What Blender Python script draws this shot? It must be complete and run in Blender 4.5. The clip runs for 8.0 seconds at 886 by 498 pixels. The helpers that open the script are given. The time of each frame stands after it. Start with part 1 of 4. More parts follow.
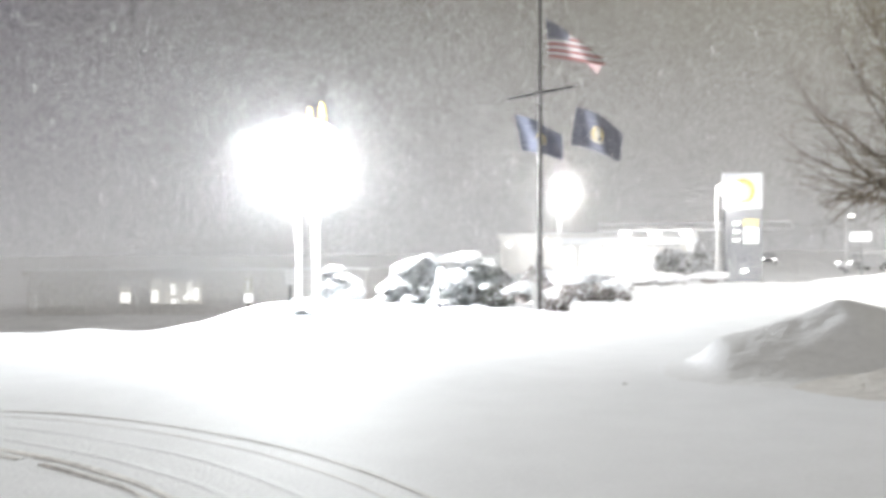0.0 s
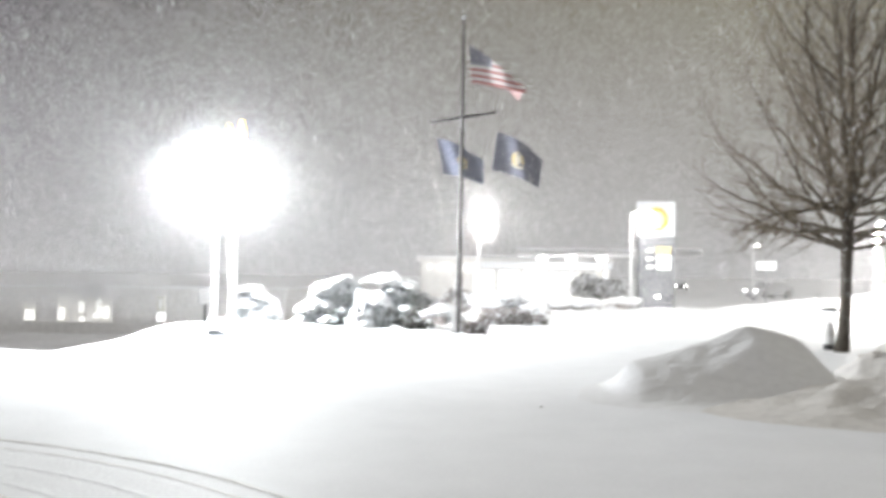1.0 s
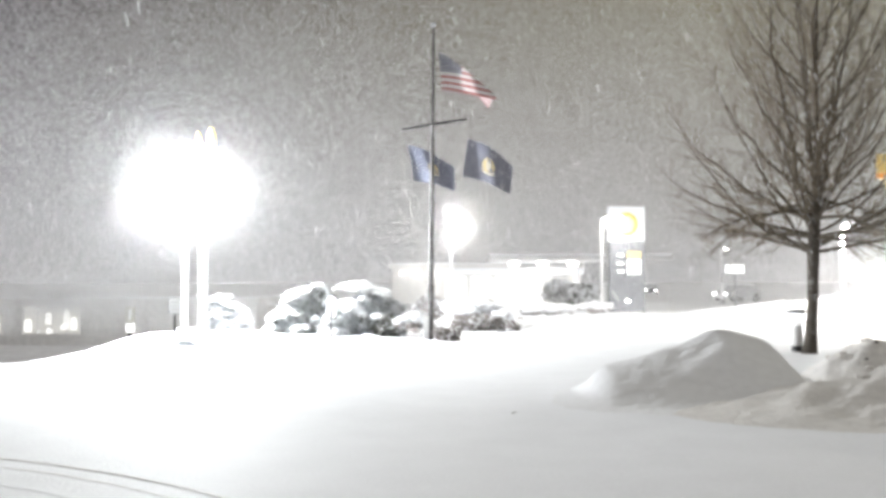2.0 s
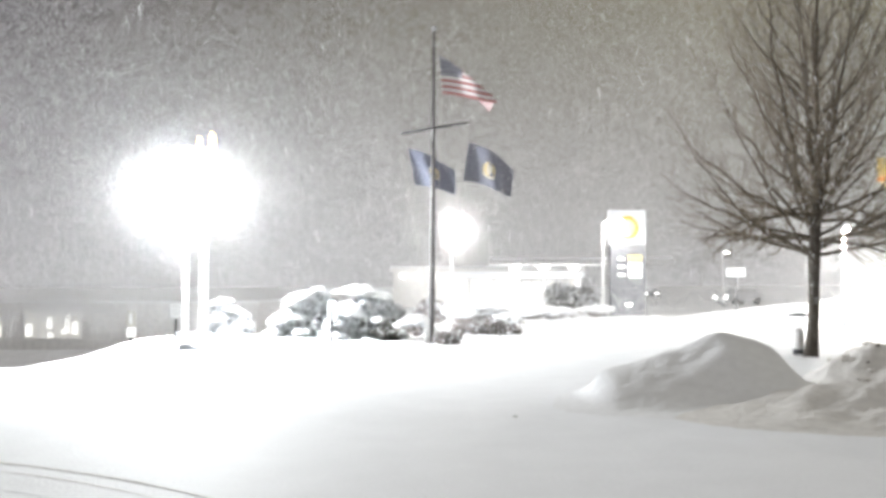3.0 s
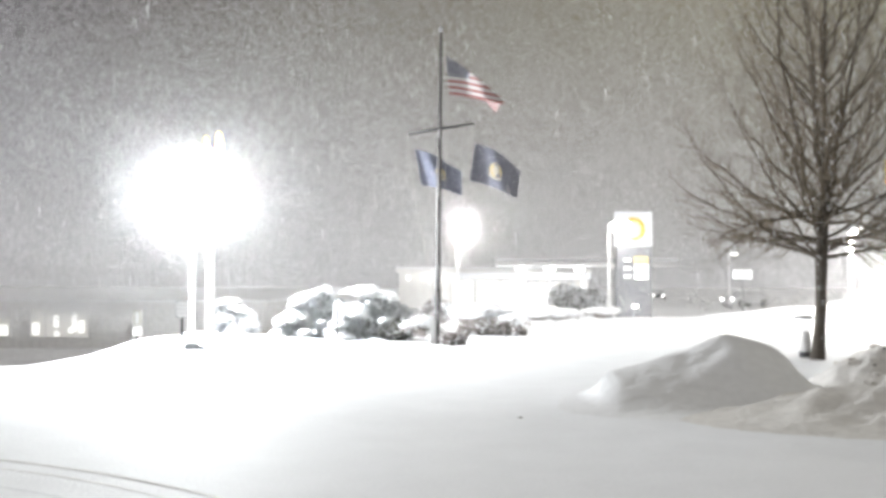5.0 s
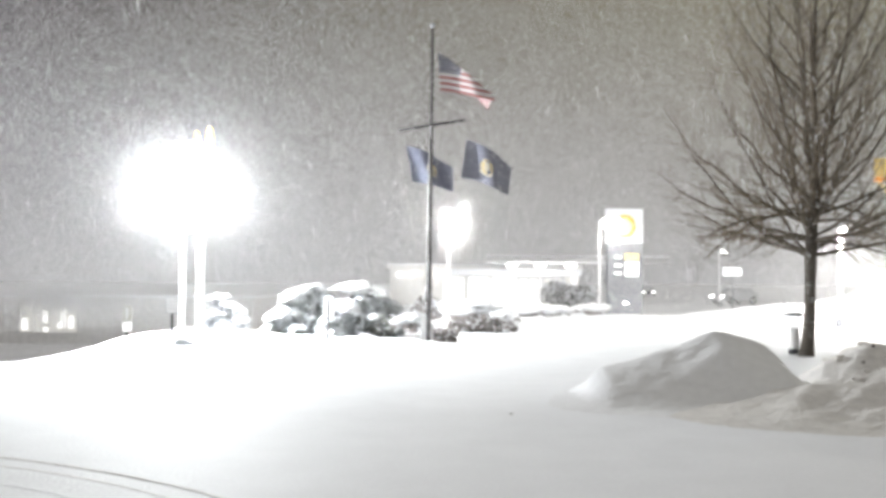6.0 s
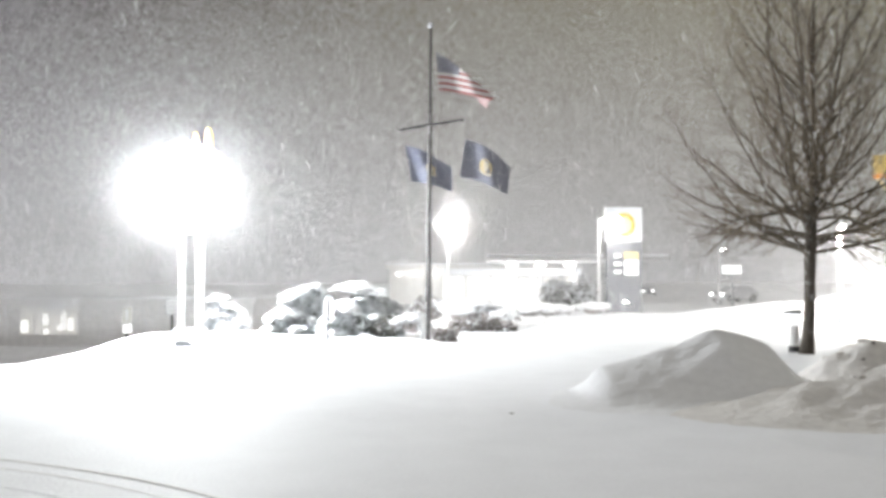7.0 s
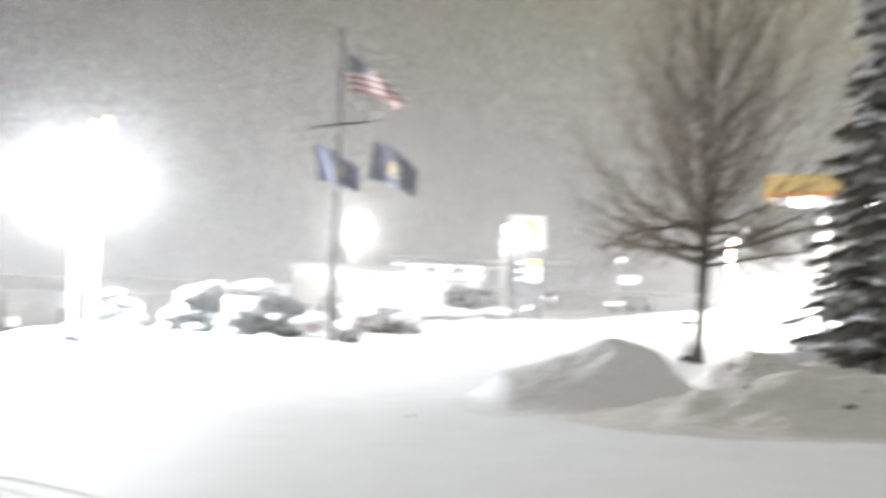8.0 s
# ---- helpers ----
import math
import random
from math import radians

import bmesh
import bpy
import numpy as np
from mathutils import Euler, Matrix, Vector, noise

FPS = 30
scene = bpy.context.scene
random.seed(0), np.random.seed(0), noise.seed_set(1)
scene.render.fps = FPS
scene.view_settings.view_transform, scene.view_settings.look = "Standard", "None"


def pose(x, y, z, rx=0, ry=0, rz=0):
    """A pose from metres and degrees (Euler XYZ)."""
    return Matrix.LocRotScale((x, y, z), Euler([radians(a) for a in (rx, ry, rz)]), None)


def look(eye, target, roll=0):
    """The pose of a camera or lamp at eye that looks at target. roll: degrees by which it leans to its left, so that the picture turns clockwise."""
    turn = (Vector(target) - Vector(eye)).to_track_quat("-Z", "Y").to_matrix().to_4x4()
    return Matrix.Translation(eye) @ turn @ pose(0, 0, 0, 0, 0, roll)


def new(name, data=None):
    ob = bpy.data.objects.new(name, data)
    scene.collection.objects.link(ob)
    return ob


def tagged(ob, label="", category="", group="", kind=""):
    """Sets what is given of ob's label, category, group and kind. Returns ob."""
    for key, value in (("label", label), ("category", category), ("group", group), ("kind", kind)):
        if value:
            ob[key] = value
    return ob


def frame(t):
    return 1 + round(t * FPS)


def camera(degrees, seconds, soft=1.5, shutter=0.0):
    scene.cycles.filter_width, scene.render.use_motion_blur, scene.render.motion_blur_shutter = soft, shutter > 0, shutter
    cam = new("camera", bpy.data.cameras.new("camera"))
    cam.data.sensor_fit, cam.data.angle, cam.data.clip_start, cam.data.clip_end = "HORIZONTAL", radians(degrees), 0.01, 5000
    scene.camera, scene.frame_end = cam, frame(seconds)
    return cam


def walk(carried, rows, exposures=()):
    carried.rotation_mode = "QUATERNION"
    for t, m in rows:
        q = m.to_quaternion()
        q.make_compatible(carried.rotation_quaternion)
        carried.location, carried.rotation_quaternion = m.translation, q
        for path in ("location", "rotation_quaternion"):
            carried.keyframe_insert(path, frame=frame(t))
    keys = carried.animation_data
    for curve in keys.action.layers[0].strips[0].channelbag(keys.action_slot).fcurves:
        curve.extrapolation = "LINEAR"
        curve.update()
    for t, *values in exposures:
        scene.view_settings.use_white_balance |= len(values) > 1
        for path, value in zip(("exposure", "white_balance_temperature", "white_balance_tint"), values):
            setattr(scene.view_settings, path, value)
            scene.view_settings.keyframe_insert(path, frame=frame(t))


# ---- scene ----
EYE = Vector((0.0, 0.0, 1.7))
# seconds, turn to the right, tilt up, lean to the right
ROWS = [
    (0.0, -7.24, 0.28, 0.40), (0.1, -6.82, 0.46, 0.35), (0.2, -6.55, 0.47, 0.29), (0.3, -5.92, 0.69, 0.24), (0.4, -5.35, 0.73, 0.18),
    (0.5, -4.54, 0.89, 0.13), (0.6, -4.03, 0.84, -0.02), (0.7, -3.47, 0.97, -0.17), (0.8, -2.92, 1.21, -0.33), (0.9, -2.44, 1.53, -0.48),
    (1.0, -2.00, 1.73, -0.63), (1.1, -1.54, 1.91, -0.53), (1.2, -1.25, 1.96, -0.44), (1.3, -0.92, 1.80, -0.34), (1.4, -0.61, 1.93, -0.25),
    (1.5, -0.45, 2.11, -0.15), (2.8, -0.03, 2.26, 0.09), (3.0, -0.21, 2.43, 0.13), (3.2, 0.04, 2.40, 0.08), (3.3, 0.04, 2.28, 0.05),
    (3.5, 0.00, 2.10, 0.00), (3.7, 0.05, 2.05, -0.13), (3.8, 0.12, 2.07, -0.20), (4.0, 0.14, 2.02, -0.33), (4.2, -0.09, 2.10, -0.25),
    (4.3, -0.30, 2.12, -0.20), (4.5, -0.60, 2.34, -0.12), (4.7, -0.66, 2.51, -0.15), (5.8, -0.12, 2.28, -0.28), (6.0, -0.01, 2.24, -0.31),
    (6.2, -0.02, 2.15, -0.21), (6.3, -0.27, 2.28, -0.16), (6.5, -0.38, 2.26, -0.06), (6.7, -0.17, 2.31, -0.02), (6.8, -0.10, 2.24, 0.01),
    (7.0, 0.02, 2.22, 0.05), (7.2, 0.36, 2.03, -0.04), (7.3, 0.51, 1.95, -0.08), (7.5, 0.56, 1.79, -0.17), (7.6, 1.48, 1.71, -0.50),
    (7.7, 2.29, 1.72, -0.80), (7.8, 3.34, 1.99, -1.10), (7.9, 4.32, 2.21, -1.40), (8.0, 6.22, 2.48, -1.75)]


def aim(turn, tilt, lean):
    a, b = radians(turn), radians(tilt)
    return look(EYE, EYE + Vector((math.sin(a) * math.cos(b), math.cos(a) * math.cos(b), math.sin(b))), -lean)


cam = camera(53.8, 8.0, soft=3.6, shutter=0.9)
walk(cam, [(t, aim(a, b, c)) for t, a, b, c in ROWS], [(0.0, 0.0), (4.5, 0.0), (6.0, -0.06), (7.8, -0.10), (8.0, 0.12)])

# ---- night sky lit by the town ----
world = bpy.data.worlds.new("snowy_night")
scene.world = world
world.use_nodes = True
wn, wl = world.node_tree.nodes, world.node_tree.links
wback = wn["Background"]
wco = wn.new("ShaderNodeTexCoord")
wsep = wn.new("ShaderNodeSeparateXYZ")
wl.new(wco.outputs["Generated"], wsep.inputs[0])
wside = wn.new("ShaderNodeMapRange")
wside.inputs["From Min"].default_value, wside.inputs["From Max"].default_value = -0.55, 0.45
wl.new(wsep.outputs["X"], wside.inputs["Value"])
wmix = wn.new("ShaderNodeMix")
wmix.data_type = "RGBA"
wmix.inputs["A"].default_value = (0.056, 0.043, 0.064, 1)
wmix.inputs["B"].default_value = (0.245, 0.228, 0.148, 1)
wl.new(wside.outputs["Result"], wmix.inputs["Factor"])
wlow = wn.new("ShaderNodeMapRange")
wlow.inputs["From Min"].default_value, wlow.inputs["From Max"].default_value = 0.30, 0.0
wl.new(wsep.outputs["Z"], wlow.inputs["Value"])
wmix2 = wn.new("ShaderNodeMix")
wmix2.data_type = "RGBA"
wmix2.inputs["B"].default_value = (0.375, 0.375, 0.375, 1)
wl.new(wlow.outputs["Result"], wmix2.inputs["Factor"])
wl.new(wmix.outputs["Result"], wmix2.inputs["A"])
# sky overhead, out of view, brightened to fill in light on the near snow
whigh = wn.new("ShaderNodeMapRange")
whigh.inputs["From Min"].default_value, whigh.inputs["From Max"].default_value = 0.34, 0.75
wl.new(wsep.outputs["Z"], whigh.inputs["Value"])
wmix3 = wn.new("ShaderNodeMix")
wmix3.data_type = "RGBA"
wmix3.inputs["B"].default_value = (0.51, 0.50, 0.48, 1)
wl.new(whigh.outputs["Result"], wmix3.inputs["Factor"])
wl.new(wmix2.outputs["Result"], wmix3.inputs["A"])
wl.new(wmix3.outputs["Result"], wback.inputs["Color"])
wback.inputs["Strength"].default_value = 1.0


# ---- lamps of the place ----
def lamp(name, kind, at, watts, colour=(1, 1, 1), size=0.3, target=None, spread=None):
    data = bpy.data.lights.new(name, kind)
    data.energy, data.color = watts, colour
    if kind == "AREA":
        data.shape, data.size = "DISK", size
        if spread:
            data.spread = radians(spread)
    elif kind == "SPOT":
        data.shadow_soft_size, data.spot_size, data.spot_blend = size, radians(spread or 150), 0.6
    else:
        data.shadow_soft_size = size
    ob = new(name, data)
    ob.matrix_world = look(at, target) if target else pose(*at)
    return ob


SIGN = Vector((-7.95, 27.0, 4.62))
lamp("sign_light", "POINT", SIGN + Vector((0.0, -0.75, 0)), 18000, (0.94, 0.98, 1.0), 1.1)
lamp("sign_light_back", "AREA", SIGN + Vector((0.3, 0.45, 0)), 5000, (0.94, 0.98, 1.0), 2.2, SIGN + Vector((3.0, 6.5, -2.5)))
lamp("street_light", "POINT", (0.55, 45.8, 5.05), 5500, (1, 0.98, 0.94), 0.5)
lamp("street_light", "POINT", (9.57, 49.0, 4.95), 800, (1, 0.98, 0.94), 0.3)
lamp("street_light", "POINT", (16.1, 34.8, 3.65), 2500, (1, 0.98, 0.94), 0.22)
lamp("pump_canopy_light", "AREA", (7.6, 68.5, 3.15), 1600, (1, 0.98, 0.95), 4.0, (7.6, 68.4, 0))
lamp("shop_wall_light", "AREA", (-1.5, 71.5, 2.9), 50, (1, 0.98, 0.94), 2.5, (-1.5, 74.0, 1.4))
lamp("canopy_light", "AREA", (23.0, 34.0, 5.3), 10000, (1, 0.98, 0.95), 5.0, (23.0, 33.9, 0))


# ---- materials ----
def mat(name, colour, rough=0.7, vary=0.15, scale=6.0, bump=0.0, metal=0.0, fine=60.0, island=0.0):
    m = bpy.data.materials.new(name)
    m.use_nodes = True
    n, l = m.node_tree.nodes, m.node_tree.links
    b = n["Principled BSDF"]
    co = n.new("ShaderNodeTexCoord")
    big, small = n.new("ShaderNodeTexNoise"), n.new("ShaderNodeTexNoise")
    big.inputs["Scale"].default_value, small.inputs["Scale"].default_value = scale, fine
    big.inputs["Detail"].default_value = 6
    for t in (big, small):
        l.new(co.outputs["Object"], t.inputs["Vector"])
    add = n.new("ShaderNodeMath")
    add.operation = "ADD"
    l.new(big.outputs["Fac"], add.inputs[0])
    l.new(small.outputs["Fac"], add.inputs[1])
    rng = n.new("ShaderNodeMapRange")
    rng.inputs["From Min"].default_value, rng.inputs["From Max"].default_value = 0.6, 1.4
    rng.inputs["To Min"].default_value, rng.inputs["To Max"].default_value = 1 - vary, 1 + vary
    l.new(add.outputs[0], rng.inputs["Value"])
    mul = n.new("ShaderNodeVectorMath")
    mul.operation = "SCALE"
    mul.inputs[0].default_value = colour
    fac = rng.outputs["Result"]
    if island:
        geo = n.new("ShaderNodeNewGeometry")
        r2 = n.new("ShaderNodeMapRange")
        r2.inputs["To Min"].default_value, r2.inputs["To Max"].default_value = 1 - island, 1 + island
        l.new(geo.outputs["Random Per Island"], r2.inputs["Value"])
        m2 = n.new("ShaderNodeMath")
        m2.operation = "MULTIPLY"
        l.new(fac, m2.inputs[0])
        l.new(r2.outputs["Result"], m2.inputs[1])
        fac = m2.outputs[0]
    l.new(fac, mul.inputs["Scale"])
    l.new(mul.outputs["Vector"], b.inputs["Base Color"])
    b.inputs["Roughness"].default_value, b.inputs["Metallic"].default_value = rough, metal
    if bump:
        bp = n.new("ShaderNodeBump")
        bp.inputs["Strength"].default_value, bp.inputs["Distance"].default_value = 0.5, bump
        l.new(add.outputs[0], bp.inputs["Height"])
        l.new(bp.outputs["Normal"], b.inputs["Normal"])
    return m


def glow(name, colour, strength):
    m = bpy.data.materials.new(name)
    m.use_nodes = True
    b = m.node_tree.nodes["Principled BSDF"]
    b.inputs["Base Color"].default_value = (*(0.3 * c for c in colour), 1)
    b.inputs["Emission Color"].default_value = (*colour, 1)
    b.inputs["Emission Strength"].default_value = strength
    b.inputs["Roughness"].default_value = 0.4
    return m


UNLIT_LOT_SNOW = mat("unlit_lot_snow", (0.76, 0.765, 0.78), 0.65, 0.2, 0.5, 0.01, fine=3)
SNOW = mat("snow", (0.84, 0.85, 0.87), 0.75, 0.05, 1.3, 0.012, fine=25)
# pile colours put some shade into the snow; the second is dirty too
PILE_SNOW = mat("shaded_ploughed_snow", (0.80, 0.805, 0.815), 0.8, 0.07, 1.1, 0.05, fine=7)
DIRTY_SHADED_SNOW = mat("dirty_shaded_snow", (0.73, 0.712, 0.685), 0.85, 0.14, 1.3, 0.07, fine=8)
# rut surface, slightly darker than SNOW
RUT_SNOW = mat("darker_rut_snow", (0.79, 0.785, 0.78), 0.7, 0.12, 3.0, 0.02, fine=20)
BROWN_SLUSH = mat("brown_churned_slush", (0.785, 0.765, 0.745), 0.75, 0.35, 3.0, 0.02, fine=14)
FLAKE = bpy.data.materials.new("snowflakes")
FLAKE.use_nodes = True
fn, fl = FLAKE.node_tree.nodes, FLAKE.node_tree.links
fn.remove(fn["Principled BSDF"])
fmix, fdif, ftra = fn.new("ShaderNodeMixShader"), fn.new("ShaderNodeBsdfDiffuse"), fn.new("ShaderNodeBsdfTranslucent")
for sh in (fdif, ftra):
    sh.inputs["Color"].default_value = (0.72, 0.72, 0.73, 1)
fl.new(fdif.outputs[0], fmix.inputs[1])
fl.new(ftra.outputs[0], fmix.inputs[2])
fl.new(fmix.outputs[0], fn["Material Output"].inputs["Surface"])
BARK = mat("bark", (0.088, 0.075, 0.062), 0.9, 0.35, 5.0, 0.02, fine=45)
LIMB = mat("limb_bark", (0.125, 0.105, 0.083), 0.9, 0.3, 5.0, 0.01, fine=45)
# twig, spruce and dry shrub colours are paled to hold the haze
TWIG = mat("twig_bark", (0.20, 0.165, 0.125), 0.9, 0.25, 5.0, island=0.25)
NEEDLE = mat("evergreen_needles", (0.125, 0.124, 0.115), 0.75, 0.3, 4.0, island=0.3)
SPRUCE = mat("haze_paled_spruce_needles", (0.15, 0.143, 0.118), 0.8, 0.3, 3.0, island=0.35)
DRY = mat("dry_shrub", (0.27, 0.243, 0.232), 0.85, 0.3, 5.0, island=0.3)
STEEL = mat("galvanised_steel", (0.42, 0.42, 0.43), 0.5, 0.12, 3.0, metal=0.6)
POLE_PAINT = mat("bronze_painted_pole", (0.11, 0.105, 0.105), 0.6, 0.2, 3.0, metal=0.3)
WHITE_PAINT = mat("white_painted_metal", (0.78, 0.78, 0.78), 0.45, 0.06, 4.0)
GREY_PAINT = mat("grey_painted_metal", (0.30, 0.31, 0.33), 0.5, 0.12, 4.0)
DARK_PAINT = mat("dark_painted_metal", (0.035, 0.035, 0.038), 0.7, 0.2, 4.0)
# restaurant wall lightened towards the sky's tone in place of haze
WALL = mat("haze_paled_wall", (0.70, 0.69, 0.68), 0.85, 0.2, 3.0, 0.01)
RENDERED = mat("pale_rendered_wall", (0.72, 0.71, 0.69), 0.85, 0.1, 2.0, 0.01)
# silver car paint is lightened to hold the haze
CAR_PAINT = mat("silver_car_paint", (0.60, 0.61, 0.63), 0.3, 0.08, 3.0, metal=0.6)
CAR_DARK = mat("dark_car_paint", (0.08, 0.085, 0.1), 0.3, 0.08, 3.0, metal=0.4)
PALE_METAL = mat("pale_grey_metal", (0.50, 0.50, 0.50), 0.6, 0.12, 3.0)
SIGN_GREY = mat("dark_grey_sign_metal", (0.17, 0.175, 0.19), 0.5, 0.12, 4.0)
# car glass under snow, paled further in place of haze
HAZED_GLASS = mat("hazed_snowy_glass", (0.52, 0.53, 0.55), 0.7, 0.25, 5.0, 0.01)
TYRE = mat("tyre_rubber", (0.025, 0.025, 0.027), 0.9, 0.2, 8.0)
GLASS = mat("dark_glass", (0.02, 0.022, 0.025), 0.08, 0.05, 2.0)
# flag reds and blues are greyed to put haze into the cloth
FLAG_RED = mat("red_cloth", (0.34, 0.13, 0.13), 0.85, 0.1, 8.0)
FLAG_WHITE = mat("white_cloth", (0.62, 0.61, 0.60), 0.85, 0.06, 8.0)
FLAG_BLUE = mat("navy_cloth", (0.16, 0.163, 0.205), 0.85, 0.15, 8.0)
STATE_BLUE = mat("blue_cloth", (0.15, 0.16, 0.215), 0.85, 0.15, 8.0)
GOLD = mat("gold_cloth", (0.50, 0.40, 0.22), 0.8, 0.15, 12.0)
PALE_CLOTH = mat("pale_cream_cloth", (0.50, 0.46, 0.38), 0.85, 0.1, 10.0)
MATTE_BLACK = mat("matte_black_metal", (0.014, 0.014, 0.015), 1.0, 0.2, 6.0)
ROPE = mat("rope", (0.5, 0.48, 0.44), 0.9, 0.1, 20.0)
SIGN_WHITE = glow("lit_sign_face", (1.0, 1.0, 1.0), 8.0)
ARCH_YELLOW = glow("lit_yellow", (1.0, 0.80, 0.16), 1.6)
LAMP_WHITE = glow("lamp_lens", (1.0, 0.98, 0.95), 14.0)
PANEL_WHITE = glow("lit_white_panel", (0.95, 0.97, 1.0), 0.55)
DISC_ORANGE = glow("lit_orange", (1.0, 0.50, 0.06), 0.8)
DISC_YELLOW = glow("lit_pale_yellow", (1.0, 0.86, 0.32), 1.3)
PRICE_YELLOW = glow("lit_price_yellow", (1.0, 0.86, 0.36), 1.0)
PRICE_WHITE = glow("lit_price_white", (1.0, 1.0, 1.0), 1.6)
WINDOW_WARM = glow("lit_window", (1.0, 0.98, 0.92), 0.45)
WINDOW_BRIGHT = glow("bright_window", (1.0, 0.99, 0.95), 1.5)
HEADLIGHT = glow("headlight_lens", (1.0, 1.0, 1.0), 8.0)
MENU_PALE = glow("pale_menu_panel", (0.66, 0.65, 0.56), 0.5)
CANOPY_YELLOW = glow("lit_canopy_fascia", (0.80, 0.58, 0.20), 0.40)
CANOPY_ORANGE = glow("lit_canopy_stripe", (0.95, 0.38, 0.08), 0.5)


# ---- mesh helpers ----
def part(name, bm, material, parent=None, label="", smooth=False):
    me = bpy.data.meshes.new(name)
    bm.to_mesh(me)
    bm.free()
    for m in material if isinstance(material, (list, tuple)) else [material]:
        me.materials.append(m)
    if smooth:
        me.shade_smooth()
    ob = new(name, me)
    ob.parent = parent
    if label:
        ob["label"] = label
    return ob


def thing(name, at, turn=0, label="", category="", group="", kind=""):
    ob = new(name)
    ob.matrix_world = pose(*at, 0, 0, turn)
    ob.empty_display_size = 0.2
    return tagged(ob, label, category, group, kind)


def box(bm, c, s, bevel=0.0, turn=None):
    r = bmesh.ops.create_cube(bm, size=1.0)
    m = Matrix.Translation(c) @ (turn or Matrix()) @ Matrix.Diagonal((*s, 1))
    bmesh.ops.transform(bm, matrix=m, verts=r["verts"])
    if bevel:
        es = list({e for v in r["verts"] for e in v.link_edges})
        bmesh.ops.bevel(bm, geom=es, offset=bevel, segments=2, affect="EDGES", profile=0.6)
    return bm


def boxed(c, s, bevel=0.01):
    return box(bmesh.new(), c, s, bevel)


def tube(bm, pts, radii, sides=8, cap=True):
    rings = []
    pts = [Vector(p) for p in pts]
    for i, p in enumerate(pts):
        d = (pts[min(i + 1, len(pts) - 1)] - pts[max(i - 1, 0)]).normalized()
        u = d.cross(Vector((0.31, 0.17, 0.94)) if abs(d.z) < 0.9 else Vector((1, 0, 0))).normalized()
        w = d.cross(u)
        r = radii[i] if isinstance(radii, (list, tuple)) else radii
        rings.append([bm.verts.new(p + (u * math.cos(k * math.tau / sides) + w * math.sin(k * math.tau / sides)) * r) for k in range(sides)])
    for a, b in zip(rings, rings[1:]):
        for k in range(sides):
            bm.faces.new((a[k], a[(k + 1) % sides], b[(k + 1) % sides], b[k]))
    if cap:
        bm.faces.new(rings[0][::-1])
        bm.faces.new(rings[-1])
    return bm


def tubed(pts, radii, sides=10):
    return tube(bmesh.new(), pts, radii, sides)


def prism(outline, y0, y1, bm=None):
    """A plate with this outline in x and z, from y0 to y1."""
    bm = bm or bmesh.new()
    a = [bm.verts.new((x, y0, z)) for x, z in outline]
    b = [bm.verts.new((x, y1, z)) for x, z in outline]
    bm.faces.new(a)
    bm.faces.new(b[::-1])
    for i in range(len(a)):
        j = (i + 1) % len(a)
        bm.faces.new((a[j], a[i], b[i], b[j]))
    bmesh.ops.recalc_face_normals(bm, faces=bm.faces)
    return bm


def rounded(w, h, e=4.0, n=40):
    out = []
    for i in range(n):
        a = i * math.tau / n
        c, s = math.cos(a), math.sin(a)
        out.append((math.copysign(abs(c) ** (2 / e), c) * w / 2, math.copysign(abs(s) ** (2 / e), s) * h / 2))
    return out


def bell(x, y, cx, cy, sx, sy, turn=0.0):
    c, s = math.cos(turn), math.sin(turn)
    u, v = ((x - cx) * c + (y - cy) * s) / sx, (-(x - cx) * s + (y - cy) * c) / sy
    return math.exp(-(u * u + v * v))


def smooth01(a, b, x):
    t = min(1.0, max(0.0, (x - a) / (b - a)))
    return t * t * (3 - 2 * t)


# ---- ground: one sheet of snow out to the horizon ----
def lot(x, y):
    """How far the ground has fallen to the snowy lot on the far left: 0 on the lawn, 1 in the lot."""
    beside = smooth01(-8.8, -12.5, x) * smooth01(16.5, 20.5, y)
    behind = smooth01(30.5, 38.0, y) * smooth01(-2.0, -8.0, x)
    return max(beside, behind)


def ground_z(x, y):
    z = 0.05 * noise.noise(Vector((x * 0.12, y * 0.12, 0))) + 0.03 * noise.noise(Vector((x * 0.5, y * 0.35, 3)))
    fall = lot(x, y)
    z -= 2.6 * fall
    z += 0.24 * bell(x, y, -7.0, 25.5, 3.5, 3.0)
    return z


def graded(a, b, step, reach):
    n = int(round((b - a) / step))
    mid = [a + (b - a) * i / n for i in range(n + 1)]
    out, d = [], step
    while d < reach:
        d *= 1.22
        out.append(d)
    lo, hi, x = [], [], 0.0
    for d in out:
        x += d
        lo.append(a - x)
        hi.append(b + x)
    return lo[::-1] + mid + hi


def sheet(name, xs, ys, height, material):
    nx = len(xs)
    verts = [(x, y, height(x, y)) for y in ys for x in xs]
    faces = [(j * nx + i, j * nx + i + 1, (j + 1) * nx + i + 1, (j + 1) * nx + i) for j in range(len(ys) - 1) for i in range(nx - 1)]
    me = bpy.data.meshes.new(name)
    me.from_pydata(verts, [], faces)
    me.materials.append(material)
    me.shade_smooth()
    return new(name, me)


ground = sheet("ground", graded(-22, 22, 0.3, 700), graded(4, 34, 0.3, 700), ground_z, SNOW)
# the lot's snow is coloured darker for the unlit ground there
ground.data.materials.append(UNLIT_LOT_SNOW)
for face in ground.data.polygons:
    if lot(face.center.x, face.center.y) > 0.25 and face.center.y < 75:
        face.material_index = 1
tagged(ground, "smooth fresh snow over the lawn and the car park", "snow", kind="structure")


